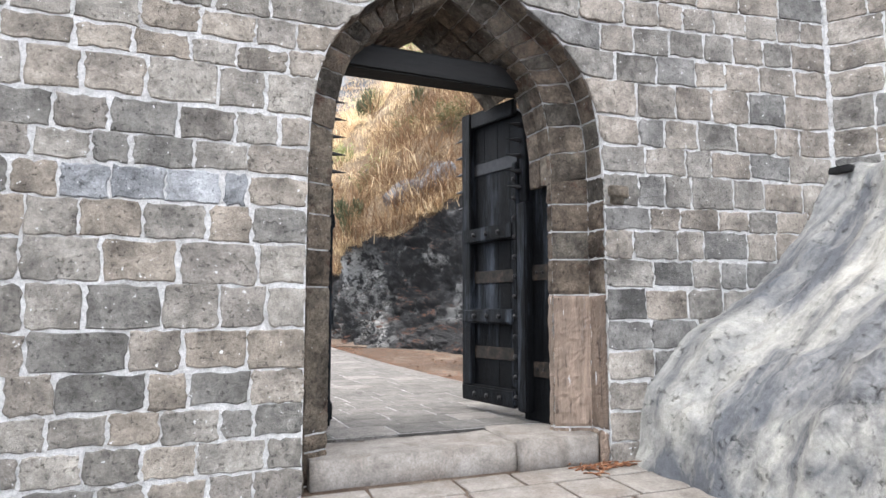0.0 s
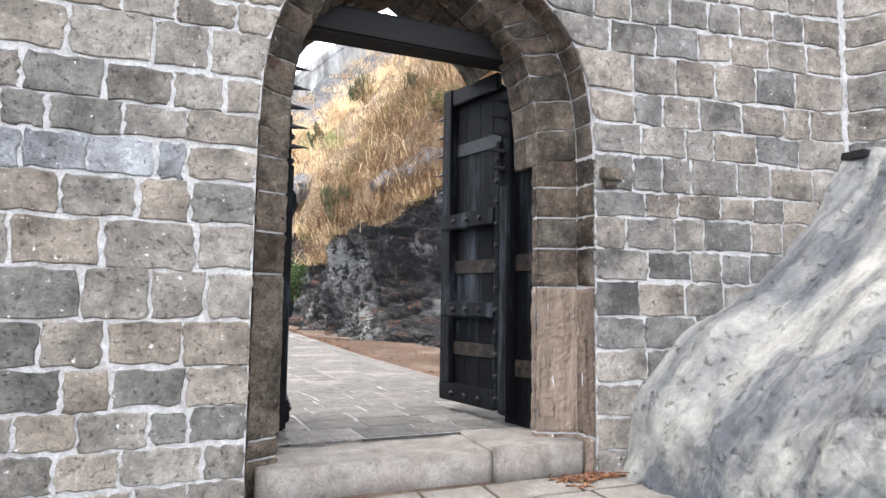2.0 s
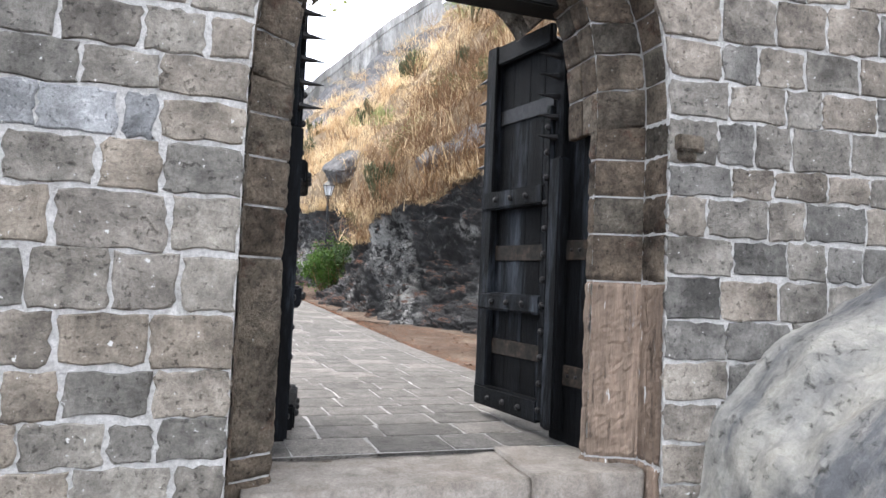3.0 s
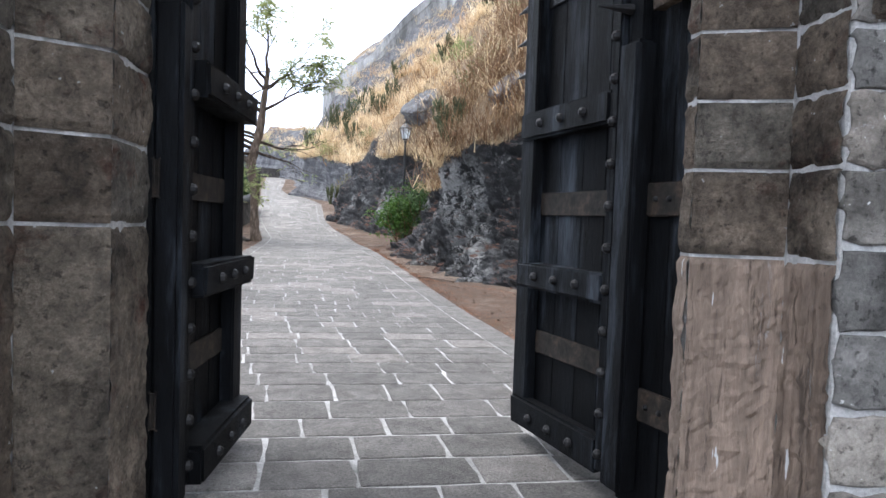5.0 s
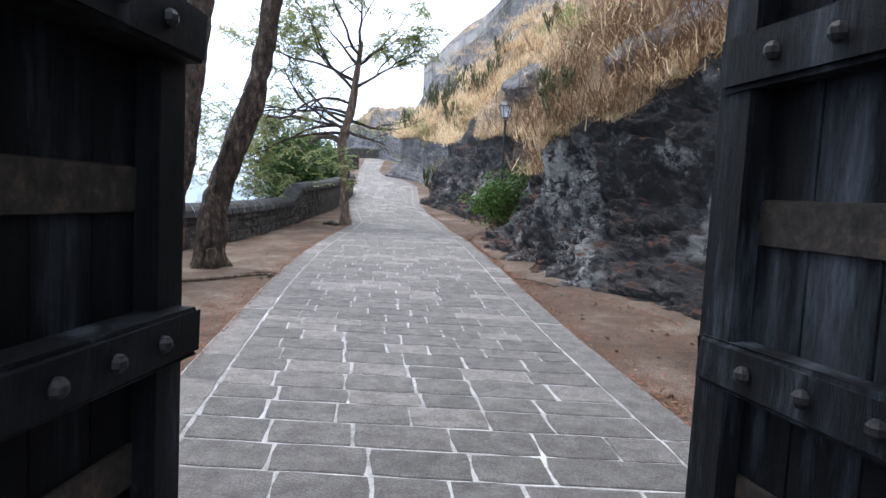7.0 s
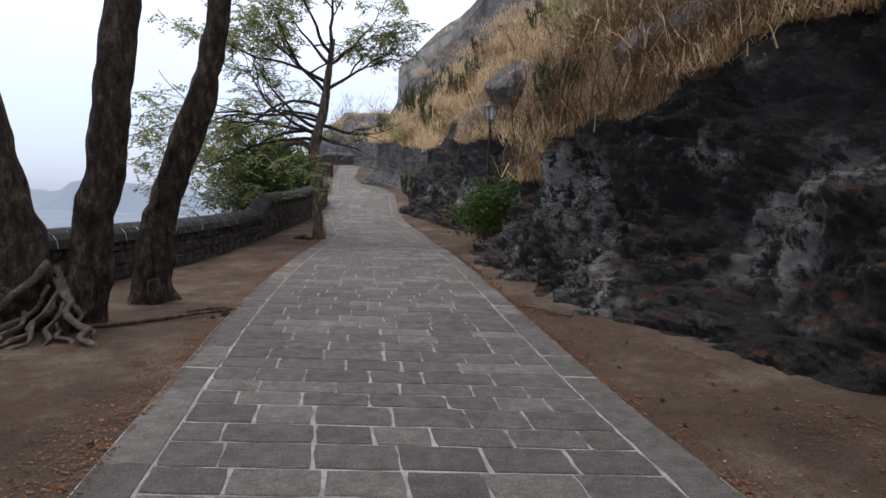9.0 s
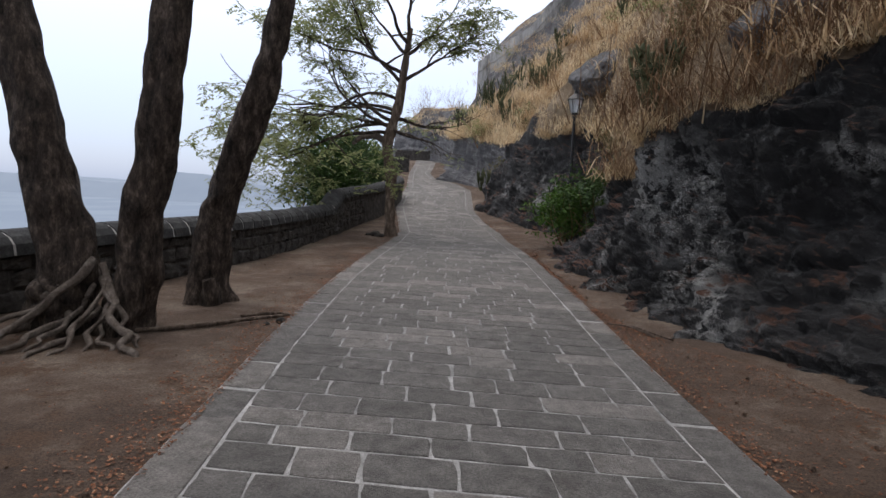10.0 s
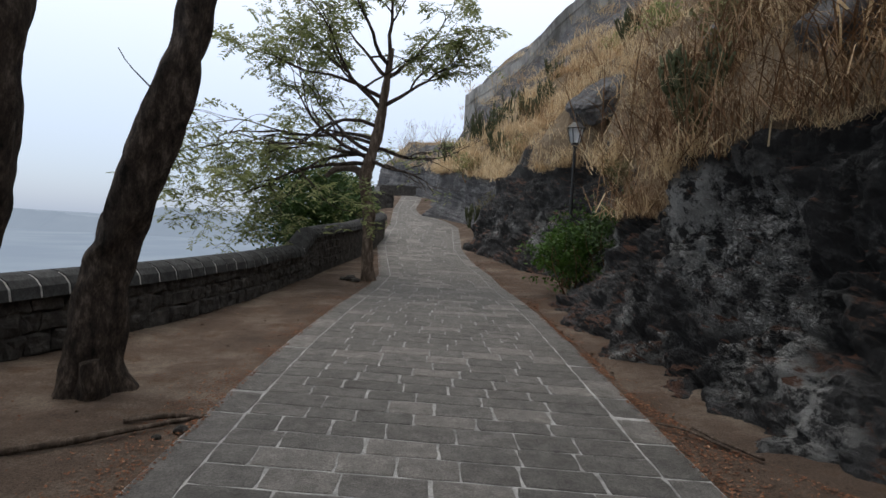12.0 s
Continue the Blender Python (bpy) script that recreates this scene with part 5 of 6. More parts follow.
# ---- trees ----
def leaf_cloud(spots, rng, size, per, spread, droop=0.0, slim=0.45):
    """Small pointed leaves scattered round the spots."""
    vs, fs = [], []
    for s in spots:
        for _ in range(per):
            p = Vector(s) + Vector((rng.gauss(0, spread), rng.gauss(0, spread), rng.gauss(0, spread * 0.7)))
            a = Vector((rng.uniform(-1, 1), rng.uniform(-1, 1), rng.uniform(-0.8, 0.6) - droop)).normalized()
            b = a.cross(Vector((rng.uniform(-1, 1), rng.uniform(-1, 1), rng.uniform(0.2, 1)))).normalized()
            l = size * rng.uniform(0.6, 1.3)
            o = len(vs)
            vs += [p, p + a * l * 0.5 + b * l * slim * 0.5, p + a * l, p + a * l * 0.5 - b * l * slim * 0.5]
            fs.append((o, o + 1, o + 2, o + 3))
    return vs, fs


def leaf_sprays(tips, rng, pairs, reach, leaf, droop=0.5):
    """Feathery leaves: leaflets in pairs along short drooping stalks."""
    vs, fs = [], []
    for s in tips:
        d = Vector((rng.uniform(-1, 1), rng.uniform(-1, 1), rng.uniform(-0.5, 0.5))).normalized()
        p = Vector(s)
        side = d.cross(Vector((rng.uniform(-0.4, 0.4), rng.uniform(-0.4, 0.4), 1))).normalized()
        for k in range(pairs):
            d = (d + Vector((0, 0, -droop / pairs))).normalized()
            p = p + d * (reach / pairs)
            for hand in (-1, 1):
                a = (d * 0.5 + side * hand + Vector((rng.uniform(-0.3, 0.3), rng.uniform(-0.3, 0.3), rng.uniform(-0.5, 0.2)))).normalized()
                b = a.cross(Vector((rng.uniform(-0.5, 0.5), rng.uniform(-0.5, 0.5), 1))).normalized()
                l = leaf * rng.uniform(0.7, 1.25)
                o = len(vs)
                vs += [p, p + a * l * 0.5 + b * l * 0.19, p + a * l, p + a * l * 0.5 - b * l * 0.19]
                fs.append((o, o + 1, o + 2, o + 3))
    return vs, fs


def branch_out(start, way, length, radius, rng, depth, pieces, tips, bend=0.35, lift=0.12, split=(2, 3)):
    """A limb that winds, forks and thins; pieces and twig tips are gathered."""
    n = 6
    pts, rad = [Vector(start)], [radius]
    d = Vector(way).normalized()
    for i in range(n):
        d = (d + Vector((rng.uniform(-1, 1), rng.uniform(-1, 1), rng.uniform(-0.7, 0.9) + lift)) * bend * 0.5).normalized()
        pts.append(pts[-1] + d * (length / n))
        rad.append(max(0.004, radius * (1 - 0.6 * (i + 1) / n)))
    pieces.append(tube(pts, rad, 7 if radius > 0.03 else 4, 0.1))
    if depth == 0:
        tips += pts[2:]
        return
    for k in range(rng.randint(*split)):
        j = rng.randint(2, n)
        s = pts[j]
        side = Vector((rng.uniform(-1, 1), rng.uniform(-1, 1), rng.uniform(-0.4, 0.6)))
        branch_out(s, d * 0.7 + side * 0.8, length * rng.uniform(0.5, 0.72), rad[j] * 0.75, rng, depth - 1, pieces, tips, bend, lift, split)
    branch_out(pts[-1], d, length * 0.65, rad[-1], rng, depth - 1, pieces, tips, bend, lift, split)


def limbs_of(t, pieces):
    """Limbs as parts: each stout one by itself, the twigs joined."""
    stout = [p for p in pieces if len(p[0]) == 49]
    fine = [p for p in pieces if len(p[0]) != 49]
    for v, f in stout:
        mesh_object("limb", v, f, M_BARK, t, smooth=True)
    v, f = joined(fine)
    tagged(mesh_object("twig_spray", v, f, M_BARK, t, smooth=True), kind="stuff")


def trunk_mesh(name, ctrl, parent, mat, sides=22, n=14, flutes=0.08):
    ln = smooth_line(ctrl, n)
    v, f = tube([p[:3] for p in ln], [p[3] for p in ln], sides, 0.26, flutes)
    return mesh_object(name, v, f, mat, parent, smooth=True)


def build_trees():
    rng = random.Random(21)
    # twin-stemmed tree by the path
    t = thing("tree", pose(-0.05, -0.05, 0), "large twin-stemmed tree with brown bark and surface roots", "tree")
    trunk_mesh("trunk", [(-1.82, 12.25, 0.35, 0.27), (-1.76, 12.25, 0.7, 0.22), (-1.65, 12.25, 1.15, 0.195), (-1.62, 12.25, 1.7, 0.185), (-1.5, 12.25, 2.25, 0.18), (-1.43, 12.25, 2.8, 0.18), (-1.35, 12.25, 3.5, 0.172), (-1.2, 12.3, 5.0, 0.15), (-1.1, 12.4, 6.6, 0.1)], t, M_BARK)
    trunk_mesh("trunk", [(-2.45, 12.2, 0.35, 0.4), (-2.35, 12.2, 0.75, 0.31), (-2.27, 12.2, 1.1, 0.255), (-2.42, 12.2, 1.65, 0.235), (-2.56, 12.2, 2.2, 0.22), (-2.85, 12.2, 3.3, 0.2), (-3.3, 12.3, 5, 0.15), (-3.7, 12.4, 6.6, 0.1)], t, M_BARK)
    roots = []
    fan = [(-1.2, 11.45, 0.085), (-1.32, 11.75, 0.05), (-1.5, 11.55, 0.045), (-1.72, 11.5, 0.05), (-1.85, 11.3, 0.04), (-2.0, 11.2, 0.06), (-2.15, 11.35, 0.045), (-2.3, 11.0, 0.055), (-2.55, 11.05, 0.085), (-2.75, 11.2, 0.05),
           (-2.95, 11.35, 0.05), (-3.0, 11.7, 0.06)]
    for ex, ey, r in fan:
        top = Vector((-1.98 + rng.uniform(-0.1, 0.12) + 0.2 * (ex + 1.9), 12.14, 0.95 + rng.uniform(-0.25, 0.3)))
        end = Vector((ex, ey, ground_z(ex, ey) - 0.01))
        ctrl = [(top.x, top.y, top.z, r * 1.05)]
        for k in range(1, 8):
            a = k / 8
            q = top.lerp(end, a)
            q.z = end.z + (top.z - end.z) * (1 - a) ** 1.9 + 0.02
            q += Vector((rng.uniform(-1, 1), rng.uniform(-1, 1), 0.3 * rng.uniform(-1, 1))) * 0.05
            ctrl.append((q.x, q.y, q.z, r * rng.uniform(0.7, 1.15) * (1 - 0.35 * a)))
        ctrl.append((end.x, end.y, end.z - 0.03, r * 0.4))
        ln = smooth_line(ctrl, 4)
        roots.append(tube([p[:3] for p in ln], [p[3] * 0.58 for p in ln], 9, 0.45, 0.12))
    v, f = joined(roots)
    mesh_object("root", v, f, M_ROOT, t, smooth=True, label="pale gnarled surface roots")
    pieces, tips = [], []
    for s, w in (((-1.12, 12.38, 6.4), (0.4, 0.5, 0.6)), ((-3.6, 12.38, 6.3), (-0.4, 0.6, 0.5)), ((-3.25, 12.3, 4.9), (-0.8, 0.3, 0.2)), ((-1.17, 12.33, 5.6), (0.8, 0.2, 0.3))):
        branch_out(s, w, 2.2, 0.07, rng, 2, pieces, tips)
    limbs_of(t, pieces)
    # crown above the view, made extra dense to shade trunks and earth below
    v, f = leaf_cloud(tips, rng, 0.16, 9, 0.3, 0.2)
    mesh_object("crown", v, f, M_LEAF, t)
    # leaning tree
    t = thing("tree", pose(0.12, 0.08, 0), "gnarled leaning tree with furrowed dark bark", "tree")
    trunk_mesh("trunk", [(-1.85, 13.62, 0.4, 0.42), (-1.85, 13.62, 0.62, 0.3), (-1.84, 13.62, 0.85, 0.24), (-1.81, 13.62, 1.25, 0.205), (-1.73, 13.62, 1.75, 0.185), (-1.58, 13.6, 2.2, 0.172), (-1.43, 13.6, 2.65, 0.18),
                         (-1.25, 13.6, 3.15, 0.162), (-1.12, 13.6, 3.6, 0.14), (-1.04, 13.6, 4.25, 0.13), (-0.97, 13.7, 5.0, 0.12), (-0.9, 13.9, 6.2, 0.09)], t, M_BARK, flutes=0.16)
    # cut stub at the foot
    trunk_mesh("stub", [(-1.72, 13.42, 0.4, 0.2), (-1.71, 13.4, 0.6, 0.13), (-1.68, 13.36, 0.78, 0.1), (-1.7, 13.34, 0.92, 0.075)], t, M_BARK, sides=14, n=5)
    pieces, tips = [], []
    for s, w, l in (((-0.94, 13.75, 5.4), (0.6, 0.5, 0.6), 2.0), ((-0.9, 13.9, 6.1), (-0.2, 0.8, 0.6), 2.2), ((-0.97, 13.7, 4.9), (-0.7, 0.3, 0.5), 1.5)):
        branch_out(s, w, l, 0.05, rng, 2, pieces, tips, 0.4, 0.0)
    hang = []
    branch_out((-1.0, 13.65, 4.7), (-0.75, -0.2, -0.1), 0.9, 0.02, rng, 1, pieces, hang, 0.5, -0.25)
    branch_out((-1.3, 13.6, 3.05), (-0.7, 0.1, 0.6), 0.7, 0.008, rng, 0, pieces, [], 0.3)
    limbs_of(t, pieces)
    v, f = leaf_sprays([p for p in tips + hang if rng.random() < 0.5], rng, 5, 0.25, 0.07)
    mesh_object("crown", v, f, M_LEAF, t)
    # spreading tree at the edge of the paving
    t = thing("tree", pose(0, 0, 0), "small spreading tree with sparse olive leaves and bare twigs", "tree")
    bx, by = -1.25, 23.6
    z0 = level(by)
    stem = [(bx + 0.02, by, z0 - 0.2, 0.26), (bx, by, z0 + 0.2, 0.155), (bx - 0.06, by, z0 + 0.9, 0.13), (bx - 0.04, by, z0 + 1.5, 0.14), (bx - 0.14, by, z0 + 2.1, 0.13), (bx - 0.16, by, z0 + 2.6, 0.15),
            (bx - 0.05, by, z0 + 3.1, 0.125), (bx + 0.08, by, z0 + 3.6, 0.12), (bx + 0.16, by, z0 + 4.3, 0.1), (bx + 0.3, by, z0 + 5.6, 0.06)]
    trunk_mesh("trunk", stem, t, M_BARK_PALE)

    def fork(h):
        return Vector((lerp_at([(q[2], q[0]) for q in stem], z0 + h), by, z0 + h))

    pieces, tips = [], []
    ln = smooth_line([(bx - 0.17, by, z0 + 2.5, 0.1), (bx - 0.45, by, z0 + 2.68, 0.09), (bx - 0.85, by - 0.1, z0 + 2.66, 0.075), (bx - 1.1, by - 0.2, z0 + 2.45, 0.05)], 5)
    mesh_object("limb", *tube([p[:3] for p in ln], [p[3] for p in ln], 10, 0.2), M_ROOT, t, smooth=True, label="pale crooked cut limb")
    for h, w, l in ((2.9, (-0.75, -0.2, 0.45), 2.1), (3.4, (-0.9, 0.2, 0.3), 2.2), (4.1, (-0.6, -0.3, 0.7), 2.1), (4.2, (0.8, -0.2, 0.4), 1.5), (3.2, (0.85, 0.1, 0.1), 1.4), (5.4, (0.1, 0.2, 1), 1.5), (4.9, (-0.5, 0.4, 0.8), 1.9),
                    (3.1, (-0.95, 0.1, 0.2), 2.3), (4.9, (0.7, 0.4, 0.55), 1.5), (2.8, (-0.85, -0.5, 0.2), 2.2), (4.4, (-0.9, 0.1, 0.45), 2.2), (3.0, (-1.0, 0.3, 0.0), 2.1), (2.9, (0.7, -0.3, -0.25), 1.1), (5.2, (-0.6, -0.5, 0.6), 1.8)):
        branch_out(fork(h), w, l, 0.055, rng, 3, pieces, tips, 0.55, -0.12, (2, 3))
    for h, w, l in ((3.3, (-1.0, -0.15, 0.3), 2.7), (3.7, (-1.0, 0.2, 0.25), 2.8), (3.0, (-1.0, -0.4, 0.15), 2.5)):
        branch_out(fork(h), w, l, 0.05, rng, 3, pieces, tips, 0.5, -0.42, (2, 3))
    limbs_of(t, pieces)
    v, f = leaf_sprays([p for p in tips if rng.random() < (0.85 if p.x < bx + 0.5 else 0.5 if p.z > z0 + 4.2 else 0.04)], rng, 6, 0.36, 0.135)
    mesh_object("crown", v, f, M_LEAF, t)


def bush(centre, radius, n, mat, rng, label, leaf=0.1, stems=8, tall=1.0):
    c = Vector(centre)
    t = thing("bush", pose(*centre), label, "bush")
    pieces, tips = [], []
    for k in range(stems):
        a = 2 * math.pi * k / stems + rng.uniform(-0.3, 0.3)
        w = Vector((math.cos(a) * 0.7, math.sin(a) * 0.7, rng.uniform(0.5, 1.3) * tall))
        branch_out((math.cos(a) * 0.08, math.sin(a) * 0.08, -0.1), w, radius * 0.9, 0.025, rng, 1, pieces, tips, 0.4)
    v, f = joined(pieces)
    tagged(mesh_object("woody_base", v, f, M_TWIG, t), kind="stuff")
    spots = []
    for _ in range(n):
        while True:
            d = Vector((rng.uniform(-1, 1), rng.uniform(-1, 1), rng.uniform(-1, 1)))
            if 0.3 < d.length < 1:
                break
        lump = 0.78 + 0.6 * noise.noise(d * 2.6 + c)
        spots.append(Vector((d.x * radius * lump, d.y * radius * lump, (radius * 0.75 + d.z * radius * 0.8 * lump) * tall)))
    v, f = leaf_cloud(spots, rng, leaf, 7, radius * 0.09, 0.2, 0.5)
    mesh_object("foliage", v, f, mat, t)


build_trees()
RB = random.Random(4)
bush((3.45, 22.4, 0.9), 1.05, 520, M_LEAF_BRIGHT, RB, "fresh green leafy bush growing below the lamp", 0.11, 9, 1.15)
bush((4.15, 22.0, 1.1), 1.15, 480, M_LEAF_DARK, RB, "dark green leafy bush against the rock", 0.11, 9, 1.25)
bush((-4.75, 30.0, 0.2), 1.85, 1800, M_LEAF_DARK, RB, "large dark green bush behind the parapet", 0.16, 9, 1.75)
bush((-4.0, 34.0, 0.6), 1.5, 1100, M_LEAF_DARK, RB, "large dark green bush behind the parapet", 0.16, 8, 1.7)
bush((-6.2, 41.0, 2.2), 2.1, 800, M_LEAF_DARK, RB, "dark green bush beside the far bend", 0.18)


# ---- shrubs and outcrops on the slope ----
def on_hill(x, y):
    """Height of the hillside at a place of the plan."""
    lo, hi = 0.0, 1.0
    for _ in range(22):
        mid = (lo + hi) / 2
        if hill_plain(y, mid).x < x:
            lo = mid
        else:
            hi = mid
    return hill_point(y, lo)


def spurge(x, y, h, rng):
    """A candelabra spurge: forking upright fleshy stems."""
    p = on_hill(x, y)
    t = thing("spurge_shrub", pose(p.x, p.y, p.z - 0.1), "grey-green candelabra spurge with upright stems on the slope", "shrub", "spurge shrubs")

    def stem(start, way, length, r, depth, out):
        pts, d = [Vector(start)], Vector(way).normalized()
        for _ in range(4):
            d = (d * 0.75 + Vector((rng.uniform(-0.2, 0.2), rng.uniform(-0.2, 0.2), 0.35))).normalized()
            pts.append(pts[-1] + d * length / 4)
        out.append(tube(pts, [r, r * 0.95, r * 0.9, r * 0.85, r * 0.5], 6, 0.25))
        if depth:
            for _ in range(rng.randint(2, 3)):
                stem(pts[rng.randint(2, 4)], d + Vector((rng.uniform(-1.3, 1.3), rng.uniform(-1.3, 1.3), 0.2)), length * 0.62, r * 0.85, depth - 1, out)

    for k in range(rng.randint(6, 9)):
        out = []
        a = rng.uniform(0, 6.28)
        stem((0.1 * math.cos(a), 0.1 * math.sin(a), 0), (0.6 * math.cos(a), 0.6 * math.sin(a), 0.8), h * 0.4, 0.034, 2, out)
        v, f = joined(out)
        mesh_object("stem", v, f, M_CACTUS, t, smooth=True)


def slope_bush(x, y, r, mat, rng, label, n=120, leaf=0.09):
    p = on_hill(x, y)
    bush((p.x, p.y, p.z - 0.15), r, n, mat, rng, label, leaf, 6)


def dry_shrub(x, y, h, rng):
    p = on_hill(x, y)
    t = thing("dry_shrub", pose(p.x, p.y, p.z - 0.05), "leafless brown thorny shrub on the slope", "shrub", "dry shrubs")
    pieces, tips = [], []
    for _ in range(6):
        a = rng.uniform(0, 6.28)
        branch_out((0, 0, 0), (0.6 * math.cos(a), 0.6 * math.sin(a), 1), h * 0.5, 0.02, rng, 2, pieces, tips, 0.45)
    v, f = joined(pieces)
    tagged(mesh_object("branch_tangle", v, f, M_TWIG, t), kind="stuff")


def outcrop(x, y, size, rng):
    """A slanting slab of bare rock breaking through the grass."""
    p = on_hill(x, y)
    bm = bmesh.new()
    bmesh.ops.create_icosphere(bm, subdivisions=4, radius=1.0)
    for v in bm.verts:
        c = v.co / sum(abs(k) ** 7 for k in v.co) ** (1 / 7)
        c += 0.16 * noise.noise_vector(c * 1.1 + Vector((x, y, 0)))
        s = Vector((c.x * size[0], c.y * size[1], c.z * size[2]))
        s = Matrix.Rotation(radians(-38), 3, "Y") @ Matrix.Rotation(radians(14), 3, "X") @ s
        q = s + Vector((x, y, 0))
        vd = noise.voronoi(q * 1.6, distance_metric="DISTANCE")[0]
        v.co = s * (1 + 0.9 * (min(0.1, vd[1] - vd[0]) - 0.08) + 0.08 * noise.fractal(q * 2.2, 0.9, 2, 4))
    t = part("rock", bm, M_ROCK_GREY, None)
    t.location = (p.x, p.y, p.z + size[2] * 0.25)
    tagged(t, "bare dark rock slab breaking through the dry grass", "rock", "rock slabs")


RV = random.Random(77)
for sx, sy, sz in ((4.5, 26.0, (0.75, 0.95, 0.36)), (5.6, 14.45, (0.62, 0.55, 0.34)), (4.95, 14.75, (0.42, 0.4, 0.24)), (3.2, 38.5, (0.9, 0.8, 0.5)), (6.2, 20.5, (0.7, 0.7, 0.4))):
    outcrop(sx, sy, sz, RV)
for sx, sy, sh in ((3.95, 15.95, 1.15), (4.9, 17.9, 1.3), (6.9, 26.6, 1.6), (7.4, 27.4, 1.7), (3.7, 40.4, 2.2), (2.7, 42.6, 2.3), (1.9, 40.2, 2.2), (1.2, 43.0, 2.4), (5.0, 36.5, 1.5), (2.4, 37.0, 1.9), (6.3, 30.5, 1.6), (0.4, 46.0, 2.6), (4.9, 43.5, 1.9),
                   (9.0, 24.0, 1.7), (3.9, 33.0, 1.3), (0.9, 38.6, 1.6), (2.0, 44.5, 2.2), (-0.6, 43.5, 2.0), (5.6, 28.4, 1.2), (8.2, 29.5, 1.8), (4.2, 41.8, 2.0), (7.9, 22.0, 1.4)):
    spurge(sx, sy, sh * 1.15, RV)
for sx, sy, sr, m_, lab in ((7.6, 27.8, 1.1, M_LEAF, "olive-green thorny bush on the slope"), (6.0, 31.0, 0.9, M_LEAF, "olive-green thorny bush on the slope"), (9.2, 25.8, 0.9, M_LEAF, "olive-green thorny bush on the slope"),
                            (3.0, 36.0, 0.8, M_LEAF, "olive-green thorny bush on the slope"), (-0.2, 44.5, 1.1, M_LEAF, "olive-green thorny bush on the slope"),
                            (8.4, 33.0, 1.1, M_LEAF, "olive-green thorny bush on the slope"), 
                            (0.6, 41.0, 1.1, M_LEAF, "olive-green thorny bush on the slope"), (2.2, 47.0, 1.3, M_LEAF_DARK, "dark green shrub above the rocks"), (-0.5, 49.5, 1.3, M_LEAF_DARK, "dark green shrub above the rocks"),
                            (4.75, 17.2, 0.75, M_SCRUB, "dusty olive-brown scrub bush on the slope"), (5.3, 17.9, 0.85, M_SCRUB, "dusty olive-brown scrub bush on the slope"), (4.3, 16.6, 0.5, M_SCRUB, "dusty olive-brown scrub bush on the slope"), (5.9, 16.9, 0.8, M_SCRUB, "dusty olive-brown scrub bush on the slope"), (6.6, 15.6, 0.7, M_SCRUB, "dusty olive-brown scrub bush on the slope"),
                            (4.4, 22.6, 0.6, M_SCRUB, "dusty olive-brown scrub bush on the slope"), (2.0, 34.5, 0.8, M_SCRUB, "dusty olive-brown scrub bush on the slope"), (2.6, 31.5, 0.7, M_SCRUB, "dusty olive-brown scrub bush on the slope"), (6.4, 20.8, 0.9, M_LEAF, "olive-green thorny bush on the slope"), (5.6, 18.6, 0.7, M_LEAF, "olive-green thorny bush on the slope"), (8.6, 19.5, 0.8, M_LEAF, "olive-green thorny bush on the slope"), (5.6, 24.2, 0.7, M_LEAF, "olive-green thorny bush on the slope")):
    slope_bush(sx, sy, sr, m_, RV, lab)
for sx, sy, sh in ((4.75, 14.4, 1.0), (4.9, 15.1, 1.1), (4.7, 15.8, 0.9), (4.7, 16.6, 1.0), (5.3, 14.0, 1.2), (5.5, 15.6, 1.3), (5.3, 16.3, 0.9), (5.9, 15.2, 1.0), (5.0, 17.6, 0.9), (5.8, 17.8, 1.2), (6.6, 16.6, 1.3), (6.2, 14.2, 1.0), (7.2, 15.6, 1.3), (7.0, 18.4, 1.4), (7.6, 20.0, 1.3), (5.4, 20.6, 1.1), (5.1, 22.6, 1.0),
                   (6.6, 22.4, 1.2), (6.4, 12.6, 0.9), (7.4, 13.0, 1.2), (8.4, 17.4, 1.4), (4.3, 29.5, 1.3), (4.6, 38.0, 1.8), (1.0, 48.0, 2.4), (3.0, 46.0, 2.4), (5.4, 24.6, 1.4), (7.0, 25.0, 1.8), (8.4, 26.6, 2.2), (6.2, 28.0, 1.7), (7.8, 31.0, 2.4), (6.6, 34.0, 2.2), (4.0, 35.6, 1.9), (9.6, 29.0, 2.4), (8.6, 35.0, 2.6), (5.6, 40.0, 2.6),
                   (10.4, 32.0, 2.6), (3.2, 31.4, 1.4), (5.2, 30.0, 1.4), (7.0, 38.5, 2.6), (-2.4, 57.5, 2.2), (-4.2, 58.0, 2.4), (-5.6, 59.0, 2.2)):
    dry_shrub(sx, sy, sh, RV)


